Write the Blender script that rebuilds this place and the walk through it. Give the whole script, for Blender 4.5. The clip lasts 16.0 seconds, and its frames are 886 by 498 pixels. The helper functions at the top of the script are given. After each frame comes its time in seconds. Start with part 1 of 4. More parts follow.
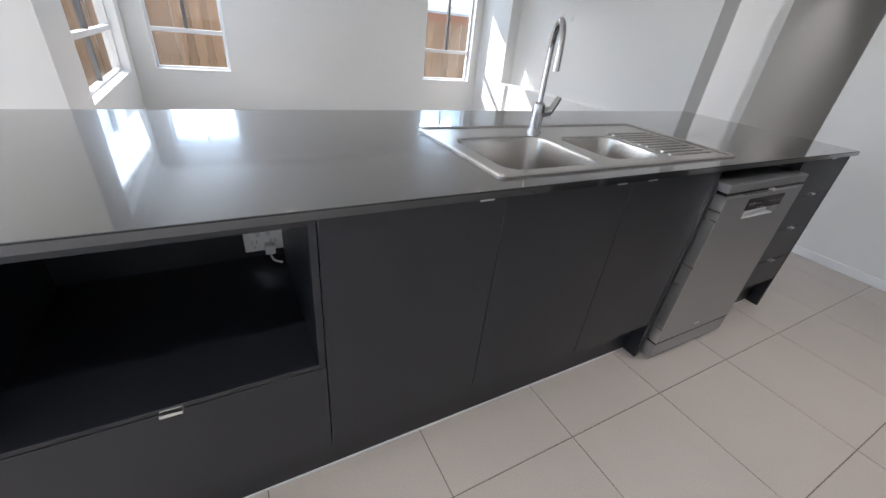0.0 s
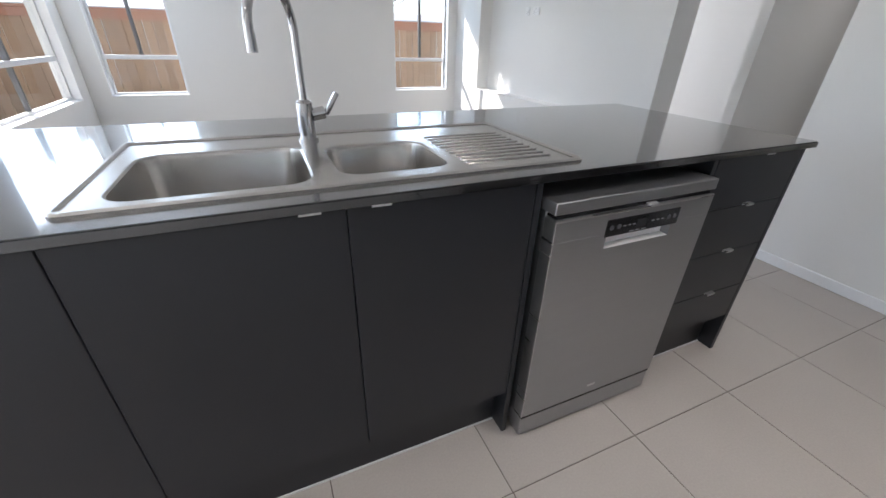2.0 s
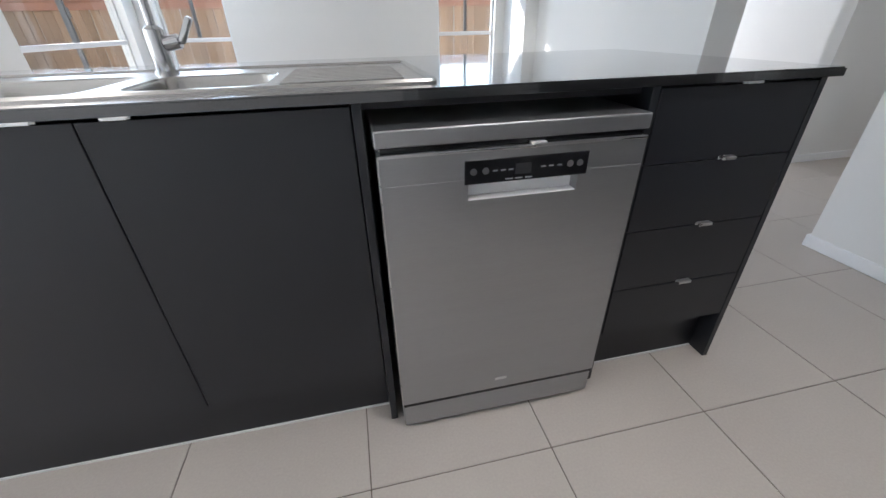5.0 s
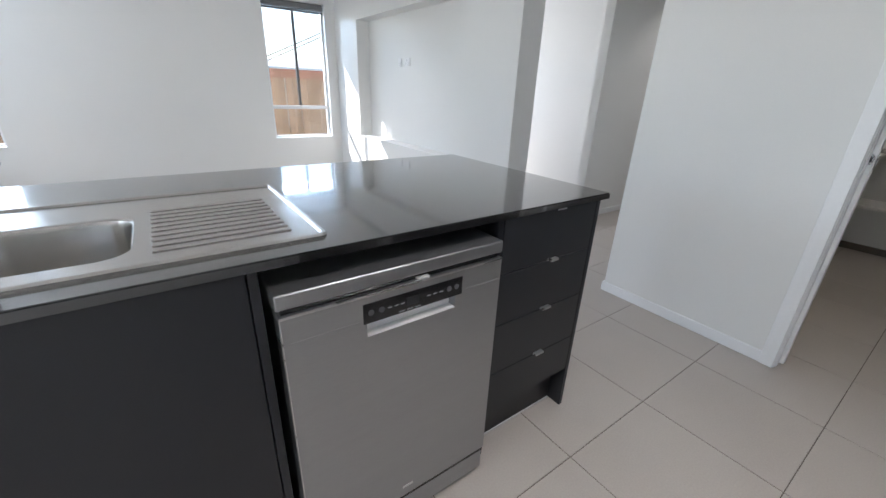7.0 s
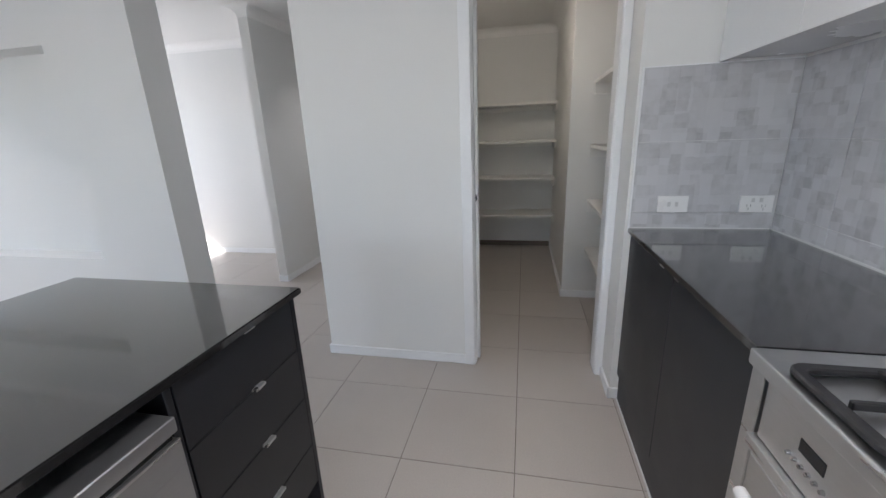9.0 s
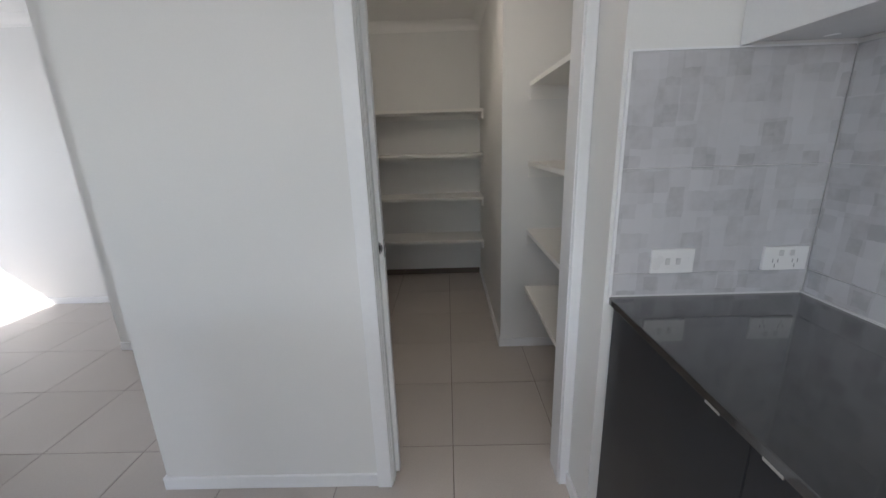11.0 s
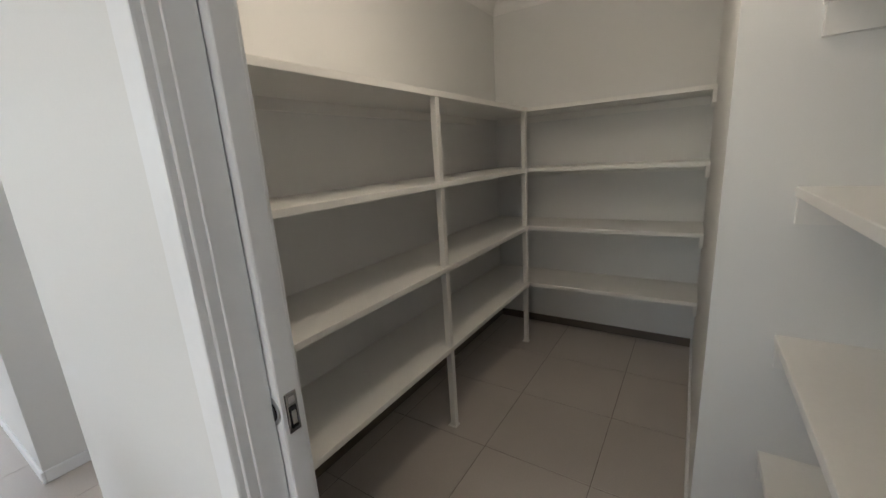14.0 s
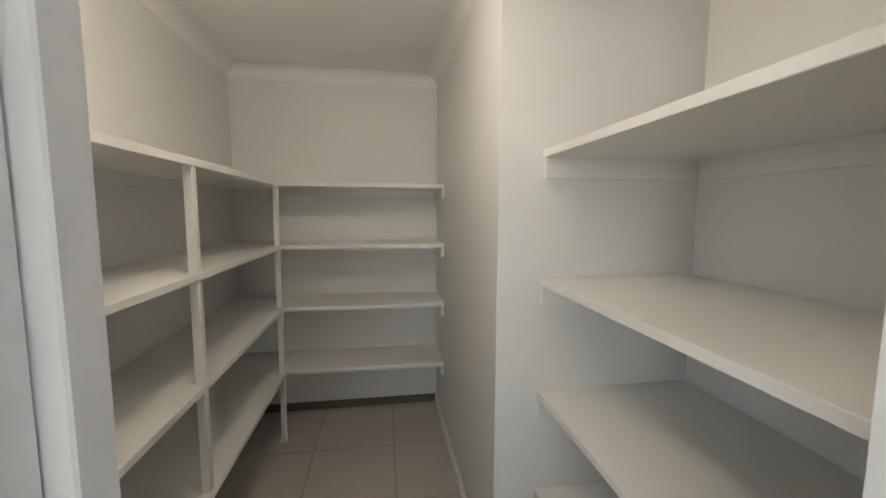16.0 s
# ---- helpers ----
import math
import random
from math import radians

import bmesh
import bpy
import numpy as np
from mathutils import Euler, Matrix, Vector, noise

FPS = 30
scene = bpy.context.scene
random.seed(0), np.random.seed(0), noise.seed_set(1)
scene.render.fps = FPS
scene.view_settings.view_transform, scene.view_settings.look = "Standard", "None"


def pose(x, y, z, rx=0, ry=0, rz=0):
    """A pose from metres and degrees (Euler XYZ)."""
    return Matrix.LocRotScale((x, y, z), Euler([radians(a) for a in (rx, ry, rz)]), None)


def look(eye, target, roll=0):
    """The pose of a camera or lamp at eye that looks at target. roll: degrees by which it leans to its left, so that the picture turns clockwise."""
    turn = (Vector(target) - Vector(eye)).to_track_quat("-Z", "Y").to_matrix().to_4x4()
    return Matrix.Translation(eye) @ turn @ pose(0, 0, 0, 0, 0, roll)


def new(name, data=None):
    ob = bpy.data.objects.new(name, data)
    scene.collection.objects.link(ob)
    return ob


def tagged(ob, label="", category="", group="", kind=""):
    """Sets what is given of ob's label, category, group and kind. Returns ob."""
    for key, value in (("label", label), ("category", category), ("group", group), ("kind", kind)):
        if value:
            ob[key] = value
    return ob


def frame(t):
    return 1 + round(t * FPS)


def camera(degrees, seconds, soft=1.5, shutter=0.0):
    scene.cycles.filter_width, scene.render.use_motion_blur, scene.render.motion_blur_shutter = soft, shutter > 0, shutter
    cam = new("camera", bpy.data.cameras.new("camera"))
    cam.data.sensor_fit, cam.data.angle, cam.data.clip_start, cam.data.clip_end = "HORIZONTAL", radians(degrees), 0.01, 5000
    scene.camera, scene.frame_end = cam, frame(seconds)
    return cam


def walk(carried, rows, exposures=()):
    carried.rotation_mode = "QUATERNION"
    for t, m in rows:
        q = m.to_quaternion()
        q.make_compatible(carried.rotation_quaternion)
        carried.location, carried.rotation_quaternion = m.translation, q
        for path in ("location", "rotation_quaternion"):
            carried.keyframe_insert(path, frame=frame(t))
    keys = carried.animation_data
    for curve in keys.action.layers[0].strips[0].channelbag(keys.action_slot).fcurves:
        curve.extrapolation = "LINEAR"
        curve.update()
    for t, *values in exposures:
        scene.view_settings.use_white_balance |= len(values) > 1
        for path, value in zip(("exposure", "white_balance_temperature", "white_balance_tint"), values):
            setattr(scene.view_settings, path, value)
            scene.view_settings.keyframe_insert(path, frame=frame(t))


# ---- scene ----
cam = camera(97.7, 16.0)
PATH = [
    (0, (-1.487, -0.684, 1.21), (-0.601, 0.812, 0.223), 6.3),
    (0.5, (-1.241, -0.693, 1.228), (-0.44, 0.857, 0.25), 4.6),
    (1, (-1.028, -0.685, 1.216), (-0.264, 0.893, 0.254), 2.8),
    (1.5, (-0.768, -0.694, 1.175), (-0.013, 0.906, 0.242), 1.1),
    (2, (-0.572, -0.696, 1.162), (0.157, 0.906, 0.212), 1.7),
    (2.5, (-0.346, -0.738, 1.136), (0.207, 0.898, 0.127), 3.4),
    (3, (-0.124, -0.773, 1.108), (0.305, 0.879, 0.065), 4.7),
    (3.5, (-0.04, -0.78, 1.07), (0.292, 0.928, 0.085), 1.3),
    (4, (-0.001, -0.787, 1.024), (0.34, 0.912, 0.026), -0.8),
    (4.2, (-0.002, -0.778, 0.995), (0.342, 0.919, -0.006), -1.2),
    (6.5, (-0.08, -0.732, 1.062), (0.477, 0.958, 0.149), 3.5),
    (7, (-0.102, -0.713, 1.195), (0.989, 0.781, 0.436), 2.2),
    (7.5, (-0.096, -0.741, 1.257), (1.386, 0.447, 0.63), -1.0),
    (8, (-0.118, -0.726, 1.272), (1.59, 0.148, 0.708), -2.6),
    (8.5, (-0.079, -0.726, 1.303), (1.747, -0.13, 0.746), -3.0),
    (9, (0.081, -0.684, 1.33), (1.96, -0.283, 0.772), -2.2),
    (9.2, (0.145, -0.665, 1.342), (2.034, -0.289, 0.793), -2.0),
    (11.3, (0.945, -0.69, 1.36), (2.875, -0.673, 0.828), -1.9),
    (11.5, (1.018, -0.724, 1.35), (2.947, -0.664, 0.825), -1.9),
    (11.8, (1.207, -0.757, 1.362), (3.133, -0.604, 0.845), -2.3),
    (12, (1.313, -0.771, 1.364), (3.231, -0.524, 0.854), -2.5),
    (12.2, (1.404, -0.787, 1.359), (3.31, -0.446, 0.856), -2.65),
    (12.5, (1.518, -0.813, 1.352), (3.387, -0.305, 0.855), -3.0),
    (13, (1.729, -0.9, 1.377), (3.48, -0.06, 0.906), -3.3),
    (13.5, (1.861, -0.937, 1.373), (3.506, 0.093, 0.891), -3.8),
    (14, (1.898, -0.945, 1.365), (3.522, 0.122, 0.904), -3.7),
    (14.5, (1.894, -0.922, 1.401), (3.581, 0.085, 1.029), -2.2),
    (15, (1.872, -0.871, 1.467), (3.675, -0.058, 1.2), -0.2),
    (15.3, (1.885, -0.819, 1.456), (3.78, -0.224, 1.247), 0.5),
    (15.5, (1.89, -0.777, 1.464), (3.838, -0.37, 1.27), 0.7),
    (16, (1.945, -0.622, 1.471), (3.912, -0.924, 1.273), 0.2),
]
walk(cam, [(t, look(eye, target, roll)) for t, eye, target, roll in PATH],
     [(0, 1.55, 6300, 14), (3.0, 1.55, 6250, 14), (6.5, 1.85, 6150, 11), (7.0, 1.7, 6150, 12), (8.0, 1.6, 6150, 12), (9.2, 1.6, 6200, 14), (12.0, 1.5, 6250, 13), (13.0, 1.75, 6350, 12), (14.5, 2.0, 6650, 12), (16, 2.3, 6600, 12)])

# ---- world, sun, window light ----
world = bpy.data.worlds.new("sky")
scene.world = world
world.use_nodes = True
wn = world.node_tree.nodes
sky = wn.new("ShaderNodeTexSky")
sky.sky_type, sky.sun_disc = "NISHITA", False
SUN = Vector((-0.556, 1.0, 0.85)).normalized()
sky.sun_elevation = math.asin(SUN.z)
sky.sun_rotation = math.atan2(SUN.x, SUN.y)
sky.air_density, sky.dust_density = 1.0, 0.3
wn["Background"].inputs["Strength"].default_value = 0.13
world.node_tree.links.new(sky.outputs[0], wn["Background"].inputs[0])

sun_data = bpy.data.lights.new("sun", "SUN")
sun_data.energy, sun_data.angle, sun_data.color = 5.0, radians(0.5), (1.0, 0.95, 0.88)
sun_ob = new("sun", sun_data)
sun_ob.matrix_world = look(SUN * 20, (0, 0, 0))


def fill_lamp(eye, target, sx, sy, watts, color=(0.93, 0.96, 1.0)):
    data = bpy.data.lights.new("fill_light", "AREA")
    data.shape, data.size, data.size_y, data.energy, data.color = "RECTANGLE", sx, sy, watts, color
    ob = new("fill_light", data)
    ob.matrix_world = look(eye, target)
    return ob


# added fill lamps in place of unseen living-room windows behind the walk
fill_lamp((-5.38, -0.2, 1.25), (0, -0.5, 1.0), 2.2, 2.0, 6)
fill_lamp((-4.1, 2.39, 1.15), (-3.5, 0, 1.15), 2.1, 1.9, 31)
# another added lamp fills the side room from an opening out of view
fill_lamp((3.05, 4.98, 1.3), (3.05, 0, 1.2), 1.1, 1.6, 10)
# added lamps for sky light in the upper halves of the narrow north window and the west window, and under the eaves of
# the other
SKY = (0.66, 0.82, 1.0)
fill_lamp((-1.7125, 5.07, 1.865), (-1.7125, 0, 1.6), 0.66, 0.36, 2.6, SKY)
fill_lamp((-2.35, 3.845, 1.865), (0, 3.7, 1.6), 1.70, 0.36, 3.8, SKY)
fill_lamp((1.6, 5.75, 2.20), (1.6, 0.5, 0.9), 1.2, 0.17, 8, (0.62, 0.80, 1.0))

# ceiling downlights of the kitchen, the dining area and the hallway
# the one at x -1.05 is unseen, added to mirror its dining neighbour
DOWNLIGHTS = ((1.29, 3.25, 2.1), (-1.05, 3.25, 2.1), (-1.45, -0.75, 2.1), (0.75, -0.75, 2.1), (4.1, 1.05, 0.9))
for dx, dy, watts in DOWNLIGHTS:
    data = bpy.data.lights.new("downlight_lamp", "AREA")
    data.shape, data.size, data.energy, data.color, data.spread = "DISK", 0.085, watts, (1.0, 0.95, 0.89), radians(100)
    new("downlight_lamp", data).location = (dx, dy, 2.405)

# warm oyster light of the pantry
pantry_data = bpy.data.lights.new("oyster_light", "POINT")
pantry_data.shadow_soft_size, pantry_data.energy, pantry_data.color = 0.07, 2.15, (1.0, 0.89, 0.74)
new("oyster_light", pantry_data).location = (2.95, -0.38, 2.28)

# ---- materials ----


def material(name, base, rough=0.5, metal=0.0, vary=0.06, scale=4.0, bump=0.0, fine=120.0, spread=0.05, stretch=None, rand=0.0):
    """A surface with stains at a large scale and grain at a small one."""
    m = bpy.data.materials.new(name)
    m.use_nodes = True
    t = m.node_tree
    n, l = t.nodes, t.links
    b = n["Principled BSDF"]
    b.inputs["Metallic"].default_value = metal
    tc = n.new("ShaderNodeNewGeometry")
    src = tc.outputs["Position"]
    if stretch:
        mp = n.new("ShaderNodeMapping")
        mp.inputs["Scale"].default_value = stretch
        l.new(src, mp.inputs["Vector"])
        src = mp.outputs[0]
    big = n.new("ShaderNodeTexNoise")
    big.inputs["Scale"].default_value, big.inputs["Detail"].default_value = scale, 4.0
    l.new(src, big.inputs["Vector"])
    small = n.new("ShaderNodeTexNoise")
    small.inputs["Scale"].default_value, small.inputs["Detail"].default_value = fine, 3.0
    l.new(src, small.inputs["Vector"])
    mix = n.new("ShaderNodeMath")
    mix.operation = "ADD"
    l.new(big.outputs["Fac"], mix.inputs[0])
    l.new(small.outputs["Fac"], mix.inputs[1])
    last = mix.outputs[0]
    if rand:
        oi = n.new("ShaderNodeObjectInfo")
        ml = n.new("ShaderNodeMath")
        ml.operation = "MULTIPLY_ADD"
        ml.inputs[1].default_value = rand
        l.new(oi.outputs["Random"], ml.inputs[0])
        l.new(last, ml.inputs[2])
        last = ml.outputs[0]
    ramp = n.new("ShaderNodeMapRange")
    ramp.inputs["From Min"].default_value, ramp.inputs["From Max"].default_value = 0.6, 1.4 + rand
    ramp.inputs["To Min"].default_value, ramp.inputs["To Max"].default_value = 1 - vary, 1 + vary
    l.new(last, ramp.inputs["Value"])
    col = n.new("ShaderNodeVectorMath")
    col.operation = "SCALE"
    col.inputs[0].default_value = base
    l.new(ramp.outputs[0], col.inputs["Scale"])
    l.new(col.outputs[0], b.inputs["Base Color"])
    rr = n.new("ShaderNodeMapRange")
    rr.inputs["From Min"].default_value, rr.inputs["From Max"].default_value = 0.3, 0.7
    rr.inputs["To Min"].default_value, rr.inputs["To Max"].default_value = max(0.02, rough - spread), rough + spread
    l.new(big.outputs["Fac"], rr.inputs["Value"])
    l.new(rr.outputs[0], b.inputs["Roughness"])
    if bump:
        bp = n.new("ShaderNodeBump")
        bp.inputs["Strength"].default_value, bp.inputs["Distance"].default_value = bump, 0.002
        l.new(small.outputs["Fac"], bp.inputs["Height"])
        l.new(bp.outputs[0], b.inputs["Normal"])
    return m


def glass_material():
    m = bpy.data.materials.new("window_glass")
    m.use_nodes = True
    t = m.node_tree
    n, l = t.nodes, t.links
    n.remove(n["Principled BSDF"])
    tr, gl, mx = n.new("ShaderNodeBsdfTransparent"), n.new("ShaderNodeBsdfGlossy"), n.new("ShaderNodeMixShader")
    tr.inputs[0].default_value = (0.97, 0.98, 0.98, 1)
    gl.inputs["Roughness"].default_value = 0.02
    mx.inputs[0].default_value = 0.05
    l.new(tr.outputs[0], mx.inputs[1])
    l.new(gl.outputs[0], mx.inputs[2])
    l.new(mx.outputs[0], n["Material Output"].inputs["Surface"])
    return m


def patchwork_material():
    """Glazed wall tile with a printed patchwork of small pale-grey blocks."""
    m = bpy.data.materials.new("patchwork_tile")
    m.use_nodes = True
    t = m.node_tree
    n, l = t.nodes, t.links
    b = n["Principled BSDF"]
    geo = n.new("ShaderNodeNewGeometry")
    wob = n.new("ShaderNodeTexNoise")
    wob.inputs["Scale"].default_value = 22.0
    l.new(geo.outputs["Position"], wob.inputs["Vector"])
    ws = n.new("ShaderNodeVectorMath")
    ws.operation = "SCALE"
    ws.inputs["Scale"].default_value = 0.016
    l.new(wob.outputs["Color"], ws.inputs[0])
    ad = n.new("ShaderNodeVectorMath")
    ad.operation = "ADD"
    l.new(geo.outputs["Position"], ad.inputs[0])
    l.new(ws.outputs[0], ad.inputs[1])
    vals = []
    for size, off in ((0.058, 0.0), (0.043, 0.017)):
        sh = n.new("ShaderNodeVectorMath")
        sh.operation = "ADD"
        sh.inputs[1].default_value = (off, off * 2, off)
        l.new(ad.outputs[0], sh.inputs[0])
        sn = n.new("ShaderNodeVectorMath")
        sn.operation = "SNAP"
        sn.inputs[1].default_value = (size, size, size)
        l.new(sh.outputs[0], sn.inputs[0])
        wh = n.new("ShaderNodeTexWhiteNoise")
        l.new(sn.outputs[0], wh.inputs["Vector"])
        pw = n.new("ShaderNodeMath")
        pw.operation = "POWER"
        pw.inputs[1].default_value = 1.8
        l.new(wh.outputs["Value"], pw.inputs[0])
        vals.append(pw.outputs[0])
    su = n.new("ShaderNodeMath")
    su.operation = "ADD"
    l.new(vals[0], su.inputs[0])
    l.new(vals[1], su.inputs[1])
    cl = n.new("ShaderNodeTexNoise")
    cl.inputs["Scale"].default_value = 30.0
    l.new(geo.outputs["Position"], cl.inputs["Vector"])
    ml = n.new("ShaderNodeMath")
    ml.operation = "MULTIPLY"
    l.new(su.outputs[0], ml.inputs[0])
    l.new(cl.outputs["Fac"], ml.inputs[1])
    ramp = n.new("ShaderNodeMapRange")
    ramp.inputs["From Max"].default_value = 1.0
    ramp.inputs["To Min"].default_value, ramp.inputs["To Max"].default_value = 0.575, 0.405
    l.new(ml.outputs[0], ramp.inputs["Value"])
    col = n.new("ShaderNodeVectorMath")
    col.operation = "SCALE"
    col.inputs[0].default_value = (1.0, 1.0, 1.04)
    l.new(ramp.outputs[0], col.inputs["Scale"])
    l.new(col.outputs[0], b.inputs["Base Color"])
    b.inputs["Roughness"].default_value = 0.32
    return m


WALL = material("wall_paint", (0.77, 0.77, 0.755), 0.6, vary=0.02, scale=1.2, bump=0.06, fine=260)
CEIL = material("ceiling_paint", (0.86, 0.855, 0.84), 0.8, vary=0.02, scale=1.0, bump=0.05, fine=200)
TRIM = material("trim_enamel", (0.84, 0.85, 0.86), 0.42, vary=0.02, scale=3.0, fine=60)
SHELF = material("shelf_melamine", (0.82, 0.81, 0.78), 0.35, vary=0.02, scale=2.5, fine=90)
TILE = material("floor_tile", (0.49, 0.45, 0.416), 0.40, vary=0.10, scale=2.2, bump=0.05, fine=150, spread=0.08, rand=0.25)
TILE.node_tree.nodes["Principled BSDF"].inputs["Specular IOR Level"].default_value = 0.3
GROUT = material("floor_grout", (0.17, 0.145, 0.125), 0.9, vary=0.2, scale=6.0)
CHAR = material("charcoal_laminate", (0.0122, 0.0136, 0.0182), 0.38, vary=0.15, scale=3.0, bump=0.10, fine=400)
DARK = material("dark_carcass", (0.016, 0.016, 0.019), 0.55, vary=0.15, scale=3.0)
STONE = material("dark_stone", (0.013, 0.013, 0.014), 0.22, vary=0.3, scale=5.0, fine=420, spread=0.0)
b_ = STONE.node_tree.nodes["Principled BSDF"]
b_.inputs["IOR"].default_value = 1.55
b_.inputs["Coat Weight"].default_value, b_.inputs["Coat Roughness"].default_value, b_.inputs["Coat IOR"].default_value = 1.0, 0.05, 1.7
STEEL = material("brushed_steel", (0.62, 0.62, 0.622), 0.30, 1.0, vary=0.06, scale=2.5, bump=0.05, fine=60, stretch=(1.0, 1.0, 14.0), spread=0.05)
SINK = material("sink_steel", (0.50, 0.485, 0.465), 0.24, 1.0, vary=0.05, scale=6.0, fine=200, spread=0.03)
DWSTEEL = material("dishwasher_steel", (0.37, 0.375, 0.385), 0.36, 0.85, vary=0.05, scale=2.0, bump=0.05, fine=50, stretch=(1.0, 1.0, 16.0), spread=0.04)
CHROME = material("chrome", (0.52, 0.52, 0.53), 0.10, 1.0, vary=0.03, scale=8.0)
SATIN = material("satin_aluminium", (0.74, 0.74, 0.74), 0.30, 1.0, vary=0.04, scale=8.0)
BLACK = material("black_gloss", (0.012, 0.012, 0.014), 0.12, vary=0.1, scale=6.0)
IRON = material("cast_iron", (0.018, 0.018, 0.020), 0.45, vary=0.2, scale=10.0, bump=0.15, fine=250)
PLASTIC = material("white_plastic", (0.80, 0.80, 0.80), 0.3, vary=0.02, scale=5.0)
GREYP = material("grey_print", (0.32, 0.32, 0.33), 0.4, vary=0.05, scale=5.0)
DIMP = material("dim_print", (0.10, 0.10, 0.105), 0.35, vary=0.05, scale=5.0)
PALEP = material("pale_grey_plastic", (0.62, 0.62, 0.62), 0.35, vary=0.04, scale=5.0)
FRAME = material("window_aluminium", (0.74, 0.75, 0.76), 0.35, 0.0, vary=0.03, scale=5.0)
FRAMEG = material("grey_aluminium", (0.15, 0.15, 0.155), 0.35, 0.3, vary=0.05, scale=5.0)
BLIND = material("blind_fabric", (0.16, 0.16, 0.165), 0.9, vary=0.08, scale=8.0, bump=0.2, fine=500)
KNOB = material("warm_metal", (0.62, 0.585, 0.52), 0.28, 1.0, vary=0.05, scale=9.0)
CAB = material("white_cabinet", (0.80, 0.81, 0.82), 0.25, vary=0.02, scale=3.0)
SPLASH = patchwork_material()
GLASS = glass_material()
PALING = material("paling_timber", (0.35, 0.225, 0.145), 0.85, vary=0.30, scale=1.5, bump=0.3, fine=30, stretch=(3.0, 3.0, 0.35), rand=0.9)
RAILT = material("fence_capping", (0.36, 0.17, 0.11), 0.8, vary=0.2, scale=2.0)
GRASS = material("grass", (0.07, 0.11, 0.035), 0.95, vary=0.4, scale=3.0, bump=0.6, fine=80)
ROOF = material("roof_tiles", (0.34, 0.31, 0.31), 0.8, vary=0.15, scale=2.0)
RENDERW = material("rendered_wall", (0.62, 0.58, 0.53), 0.85, vary=0.08, scale=1.0)
GLOW = material("lamp_diffuser", (0.9, 0.88, 0.82), 0.5, vary=0.01)
GLOW.node_tree.nodes["Principled BSDF"].inputs["Emission Color"].default_value = (1.0, 0.83, 0.64, 1)
GLOW.node_tree.nodes["Principled BSDF"].inputs["Emission Strength"].default_value = 1.5
SKIRT = material("skirting_tile", (0.15, 0.12, 0.10), 0.4, vary=0.15, scale=4.0, fine=120)
SEAL = material("white_sealant", (0.66, 0.66, 0.66), 0.5, vary=0.05, scale=20.0)

# ---- mesh helpers ----


def box(bm, x0, x1, y0, y1, z0, z1, bevel=0.0, seg=1):
    r = bmesh.ops.create_cube(bm, size=1.0)
    m = Matrix.LocRotScale(((x0 + x1) / 2, (y0 + y1) / 2, (z0 + z1) / 2), None, (abs(x1 - x0), abs(y1 - y0), abs(z1 - z0)))
    bmesh.ops.transform(bm, matrix=m, verts=r["verts"])
    if bevel:
        edges = list({e for v in r["verts"] for e in v.link_edges})
        bmesh.ops.bevel(bm, geom=edges, offset=bevel, segments=seg, affect="EDGES", profile=0.6)
    return bm


def boxes(*dims, bevel=0.0, seg=1):
    bm = bmesh.new()
    for d in dims:
        box(bm, *d, bevel=bevel, seg=seg)
    return bm


def rod(bm, p, q, r, seg=16, r2=None):
    p, q = Vector(p), Vector(q)
    d = q - p
    rot = d.to_track_quat("Z", "Y").to_matrix().to_4x4()
    bmesh.ops.create_cone(bm, cap_ends=True, segments=seg, radius1=r, radius2=r if r2 is None else r2, depth=d.length,
                          matrix=Matrix.Translation((p + q) / 2) @ rot)
    return bm


def sweep(bm, pts, r, seg=14):
    """A round tube through the points."""
    pts = [Vector(p) for p in pts]
    rings, side = [], None
    for i, p in enumerate(pts):
        d = (pts[min(i + 1, len(pts) - 1)] - pts[max(i - 1, 0)]).normalized()
        if side is None:
            side = d.orthogonal().normalized()
        side = (side - d * side.dot(d)).normalized()
        up = d.cross(side)
        rings.append([bm.verts.new(p + r * (math.cos(a) * side + math.sin(a) * up)) for a in (2 * math.pi * k / seg for k in range(seg))])
    for a, b in zip(rings, rings[1:]):
        for k in range(seg):
            bm.faces.new((a[k], a[(k + 1) % seg], b[(k + 1) % seg], b[k]))
    bm.faces.new(rings[0][::-1])
    bm.faces.new(rings[-1])
    return bm


def rounded(x0, x1, y0, y1, r, n=6):
    pts = []
    for cx, cy, a0 in ((x1 - r, y1 - r, 0), (x0 + r, y1 - r, 90), (x0 + r, y0 + r, 180), (x1 - r, y0 + r, 270)):
        for k in range(n + 1):
            a = radians(a0 + 90 * k / n)
            pts.append((cx + r * math.cos(a), cy + r * math.sin(a)))
    return pts


def ring(bm, pts, z):
    return [bm.verts.new((x, y, z)) for x, y in pts]


def bridge(bm, a, b):
    for k in range(len(a)):
        bm.faces.new((a[k], a[(k + 1) % len(a)], b[(k + 1) % len(b)], b[k]))


def holed_plate(bm, outer, holes, z0, z1):
    """A plate with holes through it: outlines in x, y."""
    sides = []
    for z in (z0, z1):
        edges, loops = [], []
        for o in (outer, *holes):
            vs = ring(bm, o, z)
            loops.append(vs)
            edges += [bm.edges.new((vs[k], vs[(k + 1) % len(vs)])) for k in range(len(vs))]
        bmesh.ops.triangle_fill(bm, edges=edges, use_beauty=True, normal=(0, 0, 1))
        sides.append(loops)
    for a, b in zip(*sides):
        bridge(bm, a, b)
    bmesh.ops.recalc_face_normals(bm, faces=bm.faces)
    return bm


